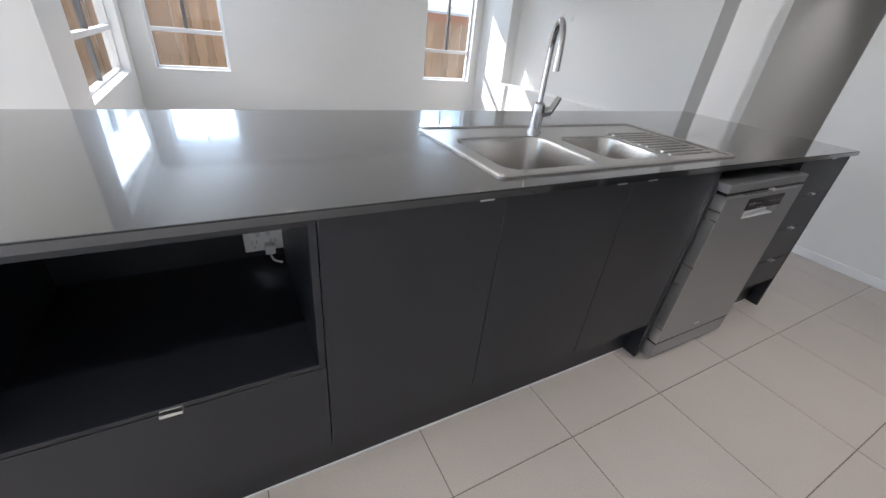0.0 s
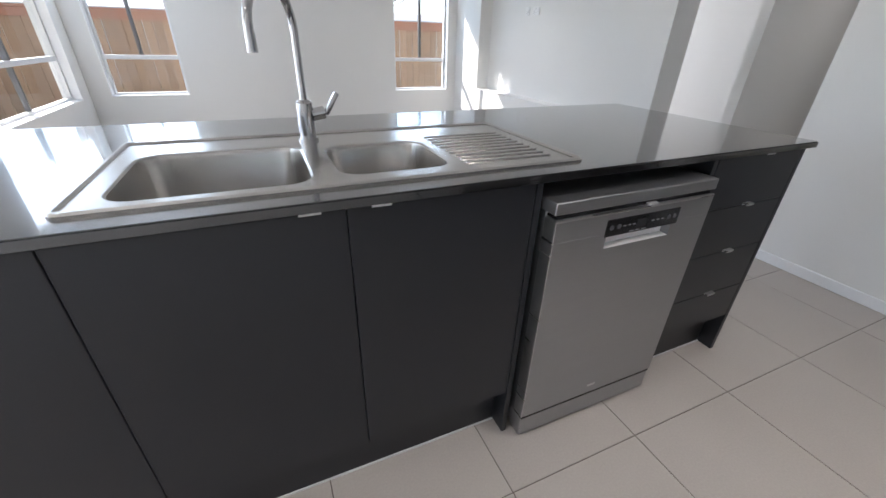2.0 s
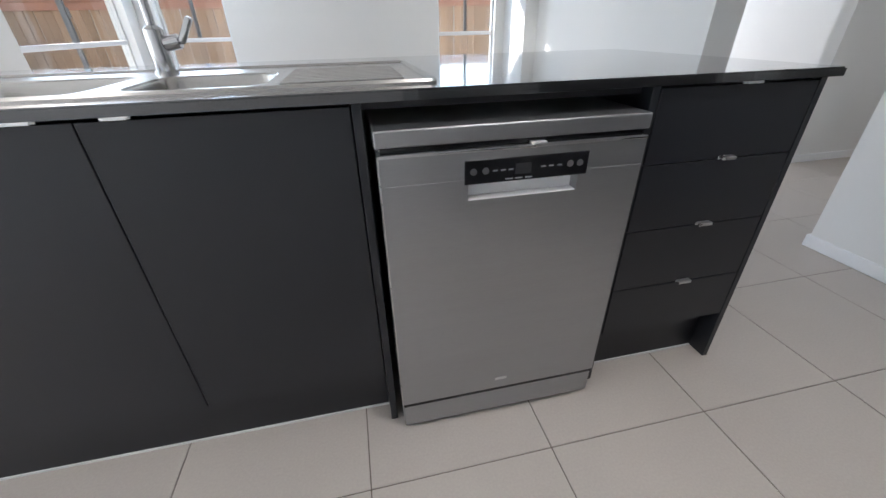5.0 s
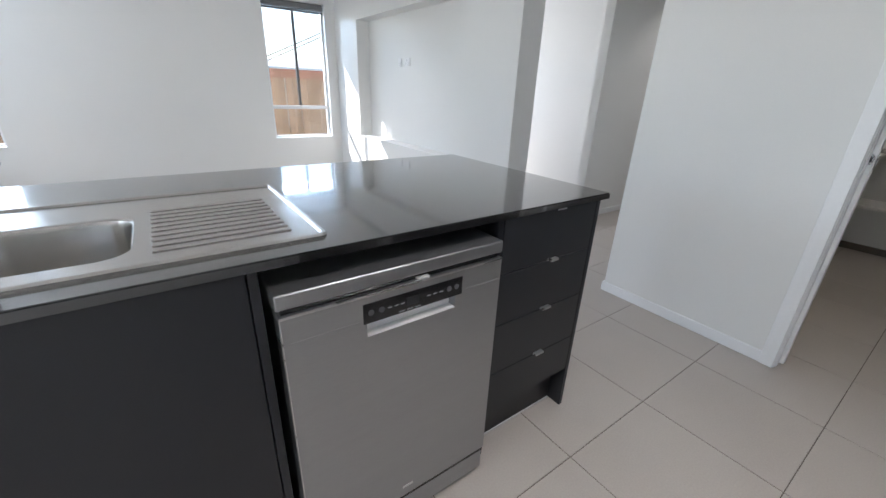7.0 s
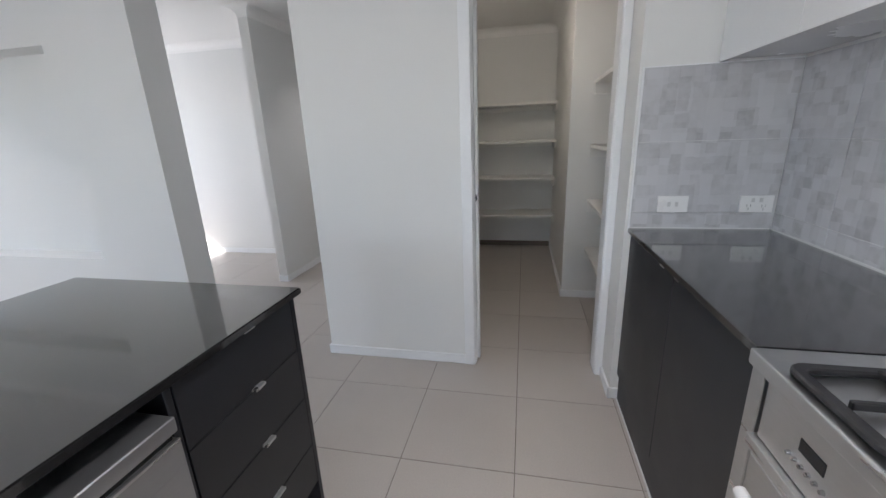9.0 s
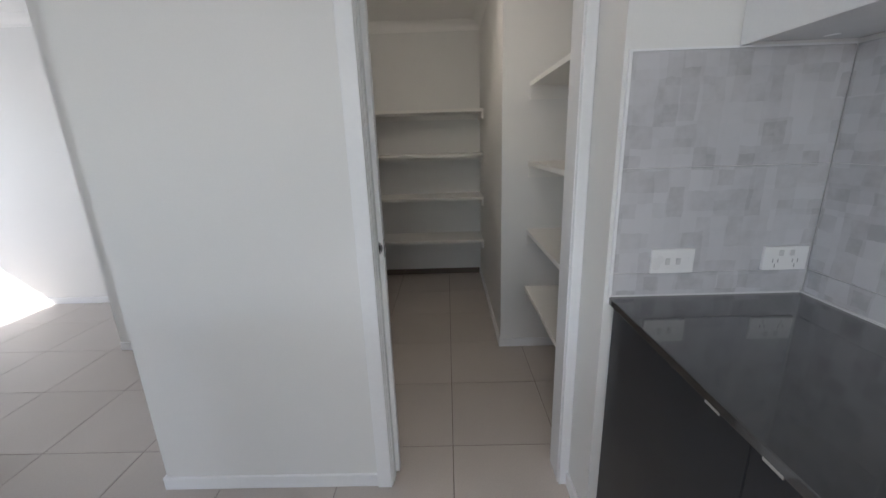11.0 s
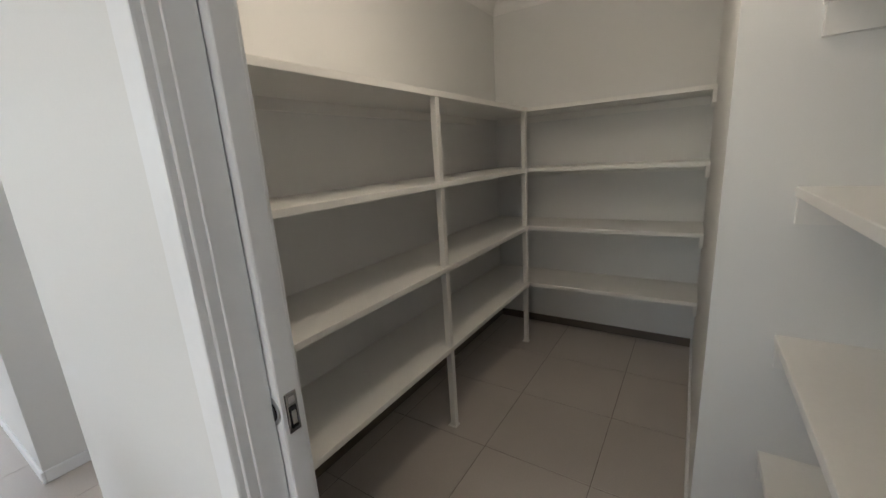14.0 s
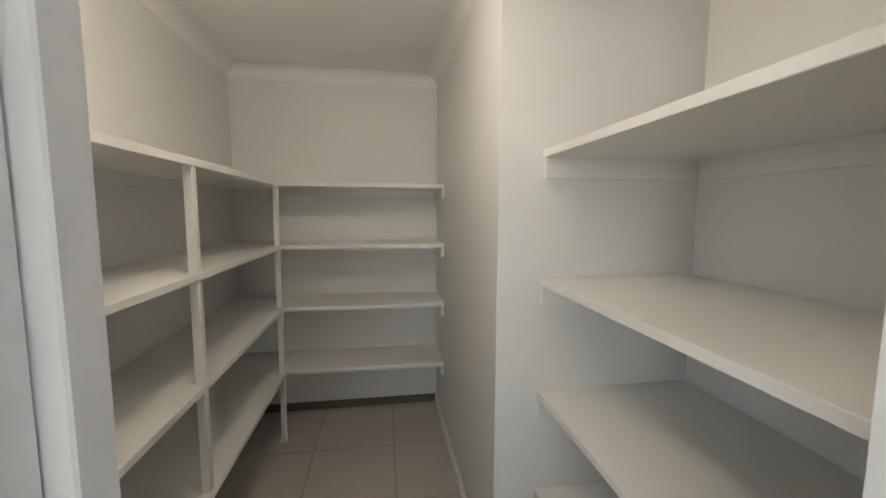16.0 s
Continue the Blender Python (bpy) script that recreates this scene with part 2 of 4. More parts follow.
def mesh_of(name, bm, mat, smooth=False):
    bmesh.ops.recalc_face_normals(bm, faces=bm.faces)
    me = bpy.data.meshes.new(name)
    bm.to_mesh(me)
    bm.free()
    me.materials.append(mat)
    if smooth:
        me.polygons.foreach_set("use_smooth", [True] * len(me.polygons))
        me.set_sharp_from_angle(angle=radians(35))
    return me


def part(name, bm, mat, parent, label="", smooth=False):
    """One mesh part, modelled in world metres, hung under its thing."""
    base = Vector(parent.get("base", (0, 0, 0)))
    bmesh.ops.translate(bm, verts=bm.verts, vec=-base)
    ob = new(name, mesh_of(name, bm, mat, smooth))
    ob.parent = parent
    ob["base"] = tuple(base)
    return tagged(ob, label=label)


def thing(name, base, label, category, group="", kind=""):
    ob = new(name)
    ob.empty_display_size = 0.05
    ob.location = base
    ob["base"] = tuple(base)
    return tagged(ob, label, category, group, kind)


def structure(name, bm, mat, label, category):
    ob = new(name, mesh_of(name, bm, mat))
    return tagged(ob, label, category, kind="structure")


# ---- structure ----
H = 2.42          # ceiling
YN = 5.0          # inner face of the wall with two windows
XW, XE = -2.28, 2.13
XP = 2.133         # pantry wall face
XS = 1.925         # splashback return wall face
YB = -1.72        # kitchen back wall
T = 0.12
BASE = -0.02

# window openings: along, z
W1 = (-2.09, -1.335)
W2 = (1.205, 2.0)
WW = (2.93, 4.76)
ZS, ZH = 0.505, 2.165


def wall_x(bm, y0, y1, x0, x1, openings, z0=BASE, z1=H):
    """Wall along x with openings (a, b, za, zb)."""
    at = x0
    for a, b, za, zb in openings:
        box(bm, at, a, y0, y1, z0, z1)
        if za > z0:
            box(bm, a, b, y0, y1, z0, za)
        if zb < z1:
            box(bm, a, b, y0, y1, zb, z1)
        at = b
    if at < x1:
        box(bm, at, x1, y0, y1, z0, z1)


def wall_y(bm, x0, x1, y0, y1, openings, z0=BASE, z1=H):
    at = y0
    for a, b, za, zb in openings:
        box(bm, x0, x1, at, a, z0, z1)
        if za > z0:
            box(bm, x0, x1, a, b, z0, za)
        if zb < z1:
            box(bm, x0, x1, a, b, zb, z1)
        at = b
    if at < y1:
        box(bm, x0, x1, at, y1, z0, z1)


bm = bmesh.new()
wall_x(bm, YN, YN + 0.16, XW - 0.16, 4.36, [(*W1, ZS, ZH), (*W2, ZS, ZH), (2.5, 3.6, 0.4, 2.09)])
structure("wall_north", bm, WALL, "white painted plaster wall with two narrow windows", "wall")
bm = bmesh.new()
wall_y(bm, XW - 0.16, XW, 2.40, YN, [(*WW, ZS, ZH)])
structure("wall_west", bm, WALL, "white painted plaster wall with a wide window", "wall")
# the opening, out of view, is added to go with a fill lamp
bm = bmesh.new()
wall_x(bm, 2.40, 2.56, -5.4, XW - 0.16, [(-5.15, -3.05, BASE, 2.1)])
structure("wall_living", bm, WALL, "white painted plaster wall of the living area", "wall")
# unseen wall; its opening is added to match the other fill lamp
bm = bmesh.new()
wall_y(bm, -5.56, -5.40, YB, 2.56, [(-1.3, 1.9, 0.25, 2.25)])
structure("wall_far_west", bm, WALL, "unseen white closing wall with an added opening for daylight", "wall")
structure("wall_kitchen_back", boxes((-5.56, XS, YB - 0.16, YB, BASE, H)), WALL, "white painted plaster wall behind the cooker", "wall")

# east wall with the recessed television niche
NY0, NY1, NZ0, NZ1, NX = 2.17, 4.31, 0.595, 1.945, 2.295
bm = bmesh.new()
wall_y(bm, XE, NX, 1.51, YN, [(NY0, NY1, NZ0, NZ1)])
box(bm, NX, 2.345, 1.51, YN, BASE, H)
structure("wall_east", bm, WALL, "white painted plaster wall with a recessed television niche", "wall")

# hall wall, and the bright room behind it
structure("wall_hall", boxes((3.31, 6.2, 1.59, 1.68, BASE, H)), WALL, "white painted hallway wall", "wall")
structure("wall_side_room", boxes((4.22, 4.34, 1.68, YN, BASE, H)), WALL, "white painted wall of the sunlit side room", "wall")
structure("wall_hall_end", boxes((6.2, 6.32, 0.3, 1.68, BASE, H)), WALL, "white painted wall closing the hallway", "wall")

# pantry
PY = 0.39          # pantry north wall, inner face
PX = 4.80
NIBX, NIBY = 3.235, -1.012
DL, DR = -0.423, -1.095
bm = bmesh.new()
box(bm, XP, XP + 0.10, DL + 0.017, 0.517, BASE, H)
box(bm, XP, XP + 0.10, -1.138, DL + 0.017, 2.085, H)
structure("wall_pantry_front", bm, WALL, "white painted wall beside the pantry doorway", "wall")
structure("wall_pantry_north", boxes((XP + 0.10, 6.2, PY, 0.517, BASE, H)), WALL, "white painted plaster wall of the pantry", "wall")
structure("wall_pantry_end", boxes((PX, PX + 0.1, NIBY - 0.1, PY, BASE, H)), WALL, "white painted end wall of the pantry", "wall")
bm = bmesh.new()
box(bm, NIBX, PX + 0.1, -1.90, NIBY, BASE, H)
structure("wall_pantry_nib", bm, WALL, "white painted wall block narrowing the pantry", "wall")
bm = bmesh.new()
box(bm, XS, XP + 0.10, YB - 0.16, -1.138, BASE, H)
box(bm, XP + 0.10, NIBX, -1.90, -1.775, BASE, H)
structure("wall_pantry_south", bm, WALL, "white painted wall between kitchen and pantry", "wall")

structure("ceiling", boxes((-5.6, 6.4, -1.95, 5.2, H, H + 0.08)), CEIL, "flat white plasterboard ceiling", "ceiling")

# coved cornice; each end runs on (+1) or back (-1) with the profile to mitre, or stops square (0)
COVE = 0.078


def cornice(along, a, b, wall, side, ea, eb):
    prof = [(COVE, 0.0), (COVE, 0.003)]
    prof += [(COVE - (COVE - 0.003) * math.sin(q), 0.004 + (COVE - 0.007) * (1 - math.cos(q))) for q in (radians(15 * k) for k in range(1, 7))]
    prof = [(0.0005, 0.0005), *[(o, max(dz, 0.0005)) for o, dz in prof], (0.0005, COVE)]
    bm = bmesh.new()
    ends = []
    for at, k, sgn in ((a, ea, -1), (b, eb, 1)):
        vs = []
        for o, dz in prof:
            u, v = at + sgn * k * o, wall + side * o
            vs.append(bm.verts.new((u, v, H - dz) if along == "x" else (v, u, H - dz)))
        ends.append(vs)
    bridge(bm, *ends)
    bm.faces.new(ends[0])
    bm.faces.new(ends[1])
    return structure("cornice", bm, CEIL, "white coved plaster cornice at the ceiling", "cornice")


for run in (("x", XW, XE, YN, -1, -1, -1), ("y", 2.40, YN, XW, 1, 1, -1), ("y", 1.51, YN, XE, -1, 1, -1), ("x", XE, 2.345, 1.51, -1, 1, 1),
            ("y", 1.51, YN, 2.345, 1, 1, -1), ("y", -1.138, 0.517, XP, -1, -1, 1), ("x", XP, 6.2, 0.517, 1, 1, -1), ("x", 3.31, 6.2, 1.59, -1, 1, -1),
            ("y", 1.59, 1.68, 3.31, -1, 1, 1), ("x", 3.31, 4.22, 1.68, 1, 1, -1), ("y", 1.68, YN, 4.22, -1, -1, -1), ("x", 2.345, 4.22, YN, -1, -1, -1),
            ("x", -5.4, XS, YB, 1, -1, -1), ("y", YB, -1.138, XS, -1, -1, 1), ("x", XS, XP, -1.138, 1, 1, -1), ("x", -5.4, XW, 2.40, -1, -1, 1),
            ("x", XP + 0.10, PX, PY, -1, -1, -1), ("y", NIBY, PY, PX, -1, -1, -1), ("x", NIBX, PX, NIBY, 1, 1, -1), ("y", -1.775, NIBY, NIBX, -1, -1, 1),
            ("x", XP + 0.10, NIBX, -1.775, 1, -1, -1), ("y", -1.775, PY, XP + 0.10, 1, -1, -1)):
    cornice(*run)

structure("eaves", boxes((-3.06, 4.9, YN + 0.16, 5.78, 2.31, 2.45), (-3.06, XW - 0.16, 2.0, YN + 0.16, 2.31, 2.45)), CEIL, "white eaves lining with fascia outside the windows", "eaves")

# ground outside
bm = bmesh.new()
bmesh.ops.create_grid(bm, x_segments=40, y_segments=40, size=400.0)
bmesh.ops.translate(bm, verts=bm.verts, vec=(0, 0, -0.10))
structure("ground", bm, GRASS, "green lawn around the house", "ground")

# floor bed with recessed joints; tiles follow at the end
floor = structure("floor", boxes((-5.6, 6.4, -1.95, 5.2, -0.14, -0.0025)), GROUT, "warm grey floor tiles with thin dark joints", "floor")

# baseboards
BH = 0.062


def base_x(x0, x1, y, side):
    return (x0, x1, min(y, y + side * 0.012), max(y, y + side * 0.012), 0.0005, BH)


def base_y(y0, y1, x, side):
    return (min(x, x + side * 0.012), max(x, x + side * 0.012), y0, y1, 0.0005, BH)


skirts = [base_y(DL + 0.062, 0.529, XP, -1), base_x(XP, 6.2, 0.517, 1), base_x(XE, 2.345, 1.51, -1), base_y(1.498, YN, XE, -1),
          base_x(3.31, 6.2, 1.59, -1), base_y(1.578, 1.68, 3.31, -1), base_y(1.68, YN, 4.22, -1), base_x(XW, XE, YN, -1),
          base_y(2.388, YN, XW, 1), base_y(-1.225, -1.126, XS, -1), base_x(XS - 0.012, XP - 0.018, -1.138, 1),
          base_x(NIBX, PX, NIBY, 1), base_y(-1.775, NIBY + 0.012, NIBX, -1), base_x(-5.4, XW, 2.40, -1), base_y(1.51, YN, 2.345, 1)]
for d in skirts:
    structure("baseboard", boxes(d, bevel=0.003), TRIM, "white painted timber baseboard", "baseboard")
for d in ((XP + 0.1, PX, PY - 0.010, PY, 0.0005, 0.06), (PX - 0.010, PX, NIBY + 0.013, PY - 0.011, 0.0005, 0.06)):
    structure("tile_skirting", boxes(d, bevel=0.002), SKIRT, "dark brown tile skirting under pantry shelves", "baseboard")


# ---- windows ----
def window(name, a, b, along, plane, out, label, bays, blind=False):
    """Sliding window with a fixed lower light. along: 'x' or 'y'; plane: inner wall face; out: +1 or -1 outward."""
    f = thing(name, (0, 0, 0), label, "window", kind="structure")
    d0, d1 = plane + out * 0.075, plane + out * 0.125

    def bx(bm, u0, u1, v0, v1, z0, z1, bevel=0.0):
        lo, hi = min(v0, v1), max(v0, v1)
        if along == "x":
            box(bm, u0, u1, lo, hi, z0, z1, bevel)
        else:
            box(bm, lo, hi, u0, u1, z0, z1, bevel)
    w = 0.034
    bm = bmesh.new()
    bx(bm, a, a + w, d0, d1, ZS, ZH, 0.003)
    bx(bm, b - w, b, d0, d1, ZS, ZH, 0.003)
    bx(bm, a + w, b - w, d0, d1, ZS, ZS + w, 0.003)
    bx(bm, a + w, b - w, d0, d1, ZH - w, ZH, 0.003)
    part("window_frame", bm, FRAME, f, "white powder-coated aluminium frame")
    zr = 0.905
    bm = bmesh.new()
    bx(bm, a + w, b - w, d0 - out * 0.006, d1, zr - 0.022, zr + 0.022, 0.003)
    part("transom", bm, FRAME, f)
    for k in range(1, bays):
        u = a + (b - a) * k / bays
        bm = bmesh.new()
        bx(bm, u - 0.016, u + 0.016, d0 + out * 0.004, d1, zr + 0.022, ZH - w, 0.002)
        part("mullion", bm, FRAMEG, f, "grey sash stile of the sliding light")
        if along == "y":
            bm = bmesh.new()
            bx(bm, u - 0.010, u + 0.010, d0 + out * 0.01, d1, ZS + w, zr - 0.022, 0.002)
            part("mullion", bm, FRAMEG, f)
    bm = bmesh.new()
    bx(bm, a + (b - a) / bays - 0.006, a + (b - a) / bays + 0.006, d0 - out * 0.016, d0 + out * 0.004, 1.12, 1.2, 0.002)
    part("latch", bm, FRAMEG, f, "small grey sash latch")
    for z0, z1 in ((ZS + w, zr - 0.022), (zr + 0.022, ZH - w)):
        bm = bmesh.new()
        bx(bm, a + w, b - w, d0 + out * 0.022, d0 + out * 0.026, z0, z1)
        p = part("pane", bm, GLASS, f)
        p.visible_shadow = False
    bm = bmesh.new()
    bx(bm, a + 0.001, b - 0.001, plane - out * 0.006, d0, ZS, ZS + 0.012, 0.003)
    part("window_sill", bm, TRIM, f, "white painted timber sill")
    bm = bmesh.new()
    bx(bm, a, a + 0.010, plane - out * 0.002, d0, ZS + 0.012, ZH, 0.002)
    bx(bm, b - 0.010, b, plane - out * 0.002, d0, ZS + 0.012, ZH, 0.002)
    part("reveal", bm, TRIM, f, "white painted window reveal")
    if blind:
        r = thing("roller_blind", ((a + b) / 2, plane, ZH), "dark grey rolled-up roller blind at window head", "blind")
        bm = bmesh.new()
        bx(bm, a + 0.014, b - 0.014, plane + out * 0.012, plane + out * 0.068, ZH - 0.085, ZH - 0.006, 0.02)
        part("fabric_roll", bm, BLIND, r)
        bm = bmesh.new()
        bx(bm, a + 0.016, b - 0.016, plane + out * 0.045, plane + out * 0.060, ZH - 0.112, ZH - 0.086, 0.004)
        part("bottom_rail", bm, FRAMEG, r)
    return f


window("window_1", *W1, "x", YN, 1, "narrow sliding window with white aluminium frame", 2)
window("window_2", *W2, "x", YN, 1, "narrow sliding window with rolled blind above", 2, True)
window("window_3", *WW, "y", XW, -1, "wide sliding window with sunlit white sill", 2)

# ---- pantry doorway ----
dw = thing("door_1", (XP, DL, 0), "white pocket sliding pantry door pushed open", "door", kind="structure")
LF = XP + 0.054     # face of the door leaf
bm = boxes((LF, LF + 0.036, DL - 0.020, DL + 0.30, 0.008, 2.055), bevel=0.002)
leaf = part("door_leaf", bm, TRIM, dw, "white painted sliding door edge")
bm = boxes((LF + 0.008, LF + 0.029, DL - 0.0222, DL - 0.0195, 0.960, 1.029), bevel=0.0012)
plate = part("latch_plate", bm, CHROME, leaf, "satin metal edge-pull latch plate")
part("pull_recess", boxes((LF + 0.012, LF + 0.025, DL - 0.0232, DL - 0.0220, 0.968, 1.006), bevel=0.001), BLACK, leaf, "dark recess of the edge pull")
part("pull_tab", boxes((LF + 0.0145, LF + 0.0225, DL - 0.0246, DL - 0.0230, 0.975, 0.998), bevel=0.001), SATIN, leaf, "flip-out metal tab")
part("latch_button", boxes((LF + 0.013, LF + 0.024, DL - 0.0236, DL - 0.0220, 1.011, 1.022), bevel=0.001), SATIN, leaf, "small metal latch button")
bm = rod(bmesh.new(), (LF - 0.0025, DL + 0.008, 1.0), (LF + 0.001, DL + 0.008, 1.0), 0.026, 28)
cup = part("finger_pull", bm, CHROME, leaf, "round satin metal flush pull", True)
part("pull_dish", rod(bmesh.new(), (LF - 0.0035, DL + 0.008, 1.0), (LF - 0.0020, DL + 0.008, 1.0), 0.019, 28), BLACK, leaf, "dark dish of the round pull", True)

jamb = thing("door_frame_1", (XP, DL, 0), "white painted timber frame of the pantry doorway", "door frame", kind="structure")
part("jamb", boxes((XP - 0.006, XP + 0.0525, DL, DL + 0.018, 0.0005, 2.075), bevel=0.002), TRIM, jamb)
part("jamb_stop", boxes((XP + 0.010, XP + 0.0525, DL - 0.004, DL, 0.0005, 2.060), bevel=0.0015), TRIM, jamb)
part("jamb", boxes((XP + 0.098, XP + 0.108, DL, DL + 0.018, 0.0005, 2.075), bevel=0.002), TRIM, jamb)
part("jamb", boxes((XP - 0.006, XP + 0.108, DR - 0.018, DR, 0.0005, 2.075), bevel=0.002), TRIM, jamb)
part("head", boxes((XP - 0.006, XP + 0.108, DR, DL, 2.055, 2.078), bevel=0.002), TRIM, jamb)
part("architrave", boxes((XP - 0.018, XP, DL + 0.004, DL + 0.062, 0.0005, 2.13), bevel=0.004, seg=2), TRIM, jamb)
part("architrave", boxes((XP - 0.018, XP, DR - 0.042, DR - 0.004, 0.0005, 2.13), bevel=0.004, seg=2), TRIM, jamb)
part("architrave", boxes((XP - 0.018, XP, DR - 0.004, DL + 0.004, 2.085, 2.13), bevel=0.004, seg=2), TRIM, jamb)

# ---- island ----
BX0, BX1, BY0, BY1, BZ = -2.03, 1.079, -0.018, 0.855, 0.902
TOP = 0.876        # top of doors
BOT = 0.188        # bottom of doors

bench = thing("benchtop", (-0.45, 0.4, 0.88), "polished dark grey stone island benchtop with thin edge", "benchtop")
bm = holed_plate(bmesh.new(), [(BX0, BY0), (BX1, BY0), (BX1, BY1), (BX0, BY1)], [rounded(-0.87, -0.16, 0.07, 0.43, 0.03)], 0.8825, BZ)
bmesh.ops.bevel(bm, geom=[e for e in bm.edges if all(abs(v.co.z - BZ) < 1e-5 and (v.co.x in (BX0, BX1) or abs(v.co.y - BY0) < 1e-5 or abs(v.co.y - BY1) < 1e-5) for v in e.verts)
                          and len({round(f.normal.z, 1) for f in e.link_faces}) > 1], offset=0.003, segments=2, affect="EDGES")
part("slab", bm, STONE, bench)


def tab_pull(parent, x, z, y=0.0, d=-1):
    """A small folded metal tab over the top edge of a door."""
    bm = boxes((x - 0.020, x + 0.020, min(y + d * 0.014, y + d * 0.0115), max(y + d * 0.014, y + d * 0.0115), z + 0.000, z + 0.008),
               (x - 0.020, x + 0.020, min(y + d * 0.013, y + d * 0.001), max(y + d * 0.013, y + d * 0.001), z + 0.005, z + 0.008), (x - 0.020, x + 0.020, min(y + d * 0.001, y - d * 0.002), max(y + d * 0.001, y - d * 0.002), z - 0.001, z + 0.008), bevel=0.0008)
    return part("handle", bm, SATIN, parent, "small folded satin metal tab pull")


def front(parent, name, x0, x1, z0, z1, y=0.0, d=-1, handle=None, label=""):
    bm = boxes((x0 + 0.001, x1 - 0.001, min(y, y - d * 0.018), max(y, y - d * 0.018), z0 + 0.0015, z1 - 0.0015), bevel=0.0012)
    ob = part(name, bm, CHAR, parent, label)
    if handle is not None:
        tab_pull(ob, handle, z1, y, d)
    return ob


def carcass(parent, x0, x1, y0, y1, z0, z1, back=True):
    t = 0.016
    bm = boxes((x0, x0 + t, y0, y1, z0, z1), (x1 - t, x1, y0, y1, z0, z1), (x0 + t, x1 - t, y0, y1, z0, z0 + t),
               (x0 + t, x1 - t, y1 - t if back else y0, y1 if back else y0 + t, z0 + t, z1))
    return part("carcass", bm, DARK, parent)


# open microwave bay over one drawer
mw = thing("microwave_cabinet", (-1.67, 0.3, 0), "charcoal cabinet with open microwave bay above drawer", "cabinet")
for q in ((-1.985, -1.967, 0.0, 0.56, 0.486, 0.880), (-1.383, -1.367, 0.0, 0.56, 0.486, 0.880)):
    part("bay_side", boxes(q, bevel=0.001), CHAR, mw)
for q in ((-1.984, -1.967, 0.0195, 0.56, BOT, 0.4855), (-1.383, -1.368, 0.0195, 0.56, BOT, 0.4855)):
    part("drawer_side", boxes(q), DARK, mw)
part("bay_floor", boxes((-1.967, -1.383, 0.0, 0.545, 0.486, 0.498), bevel=0.001), CHAR, mw)
part("bay_back", boxes((-1.967, -1.383, 0.545, 0.56, 0.498, 0.880)), CHAR, mw)
part("bay_rail", boxes((-1.967, -1.383, 0.0, 0.05, 0.862, 0.880), bevel=0.001), CHAR, mw)
front(mw, "drawer_front", -1.985, -1.366, BOT, 0.484, handle=-1.676)
c = thing("base_cabinet", (-1.14, 0.3, 0), "charcoal base cabinet with a single plain door", "cabinet", "island cabinets")
carcass(c, -1.364, -0.919, 0.02, 0.56, BOT, 0.880)
front(c, "door", -1.366, -0.917, BOT, TOP, handle=-0.985)
c = thing("sink_cabinet", (-0.47, 0.3, 0), "charcoal two-door cabinet below the sink", "cabinet", "island cabinets")
carcass(c, -0.917, -0.022, 0.02, 0.56, BOT, 0.880, back=True)
front(c, "door", -0.917, -0.459, BOT, TOP, handle=-0.527)
front(c, "door", -0.459, -0.021, BOT, TOP, handle=-0.393)
c = thing("drawer_unit", (0.83, 0.3, 0), "charcoal unit with four plain drawers", "drawers", "island cabinets")
carcass(c, 0.624, 1.042, 0.02, 0.56, BOT, 0.880)
for z0, z1 in ((0.706, TOP), (0.530, 0.706), (0.346, 0.530), (BOT, 0.346)):
    front(c, "drawer_front", 0.625, 1.042, z0, z1, handle=0.848)
for x0, x1, lab in ((-2.005, -1.987, "charcoal end panel of the island"), (-0.019, -0.001, "narrow charcoal panel beside the dishwasher"),
                    (0.604, 0.622, "narrow charcoal panel between dishwasher and drawers"), (1.044, 1.062, "charcoal end panel of the island")):
    p = thing("side_panel", (x0, 0.3, 0), lab, "panel")
    part("board", boxes((x0, x1, 0.0, 0.60, 0.001, 0.880), bevel=0.001), CHAR, p)
for x0, x1 in ((-1.985, -0.021), (0.624, 1.042)):
    p = thing("kickboard", ((x0 + x1) / 2, 0.06, 0), "charcoal kickboard with white sealant at floor", "kickboard")
    part("board", boxes((x0, x1, 0.060, 0.076, 0.001, BOT - 0.001)), CHAR, p)
    part("sealant", boxes((x0, x1, 0.056, 0.060, 0.0005, 0.006)), SEAL, p, "thin white sealant bead")
p = thing("back_panel", (-0.45, 0.58, 0), "charcoal back panel of the island", "panel")
part("board", boxes((-1.986, 1.043, 0.565, 0.583, 0.001, 0.880)), CHAR, p)
p = thing("support_rail", (0.3, 0.05, 0.85), "dark rail under benchtop above dishwasher", "rail")
part("board", boxes((0.0, 0.603, 0.035, 0.12, 0.862, 0.880)), DARK, p)


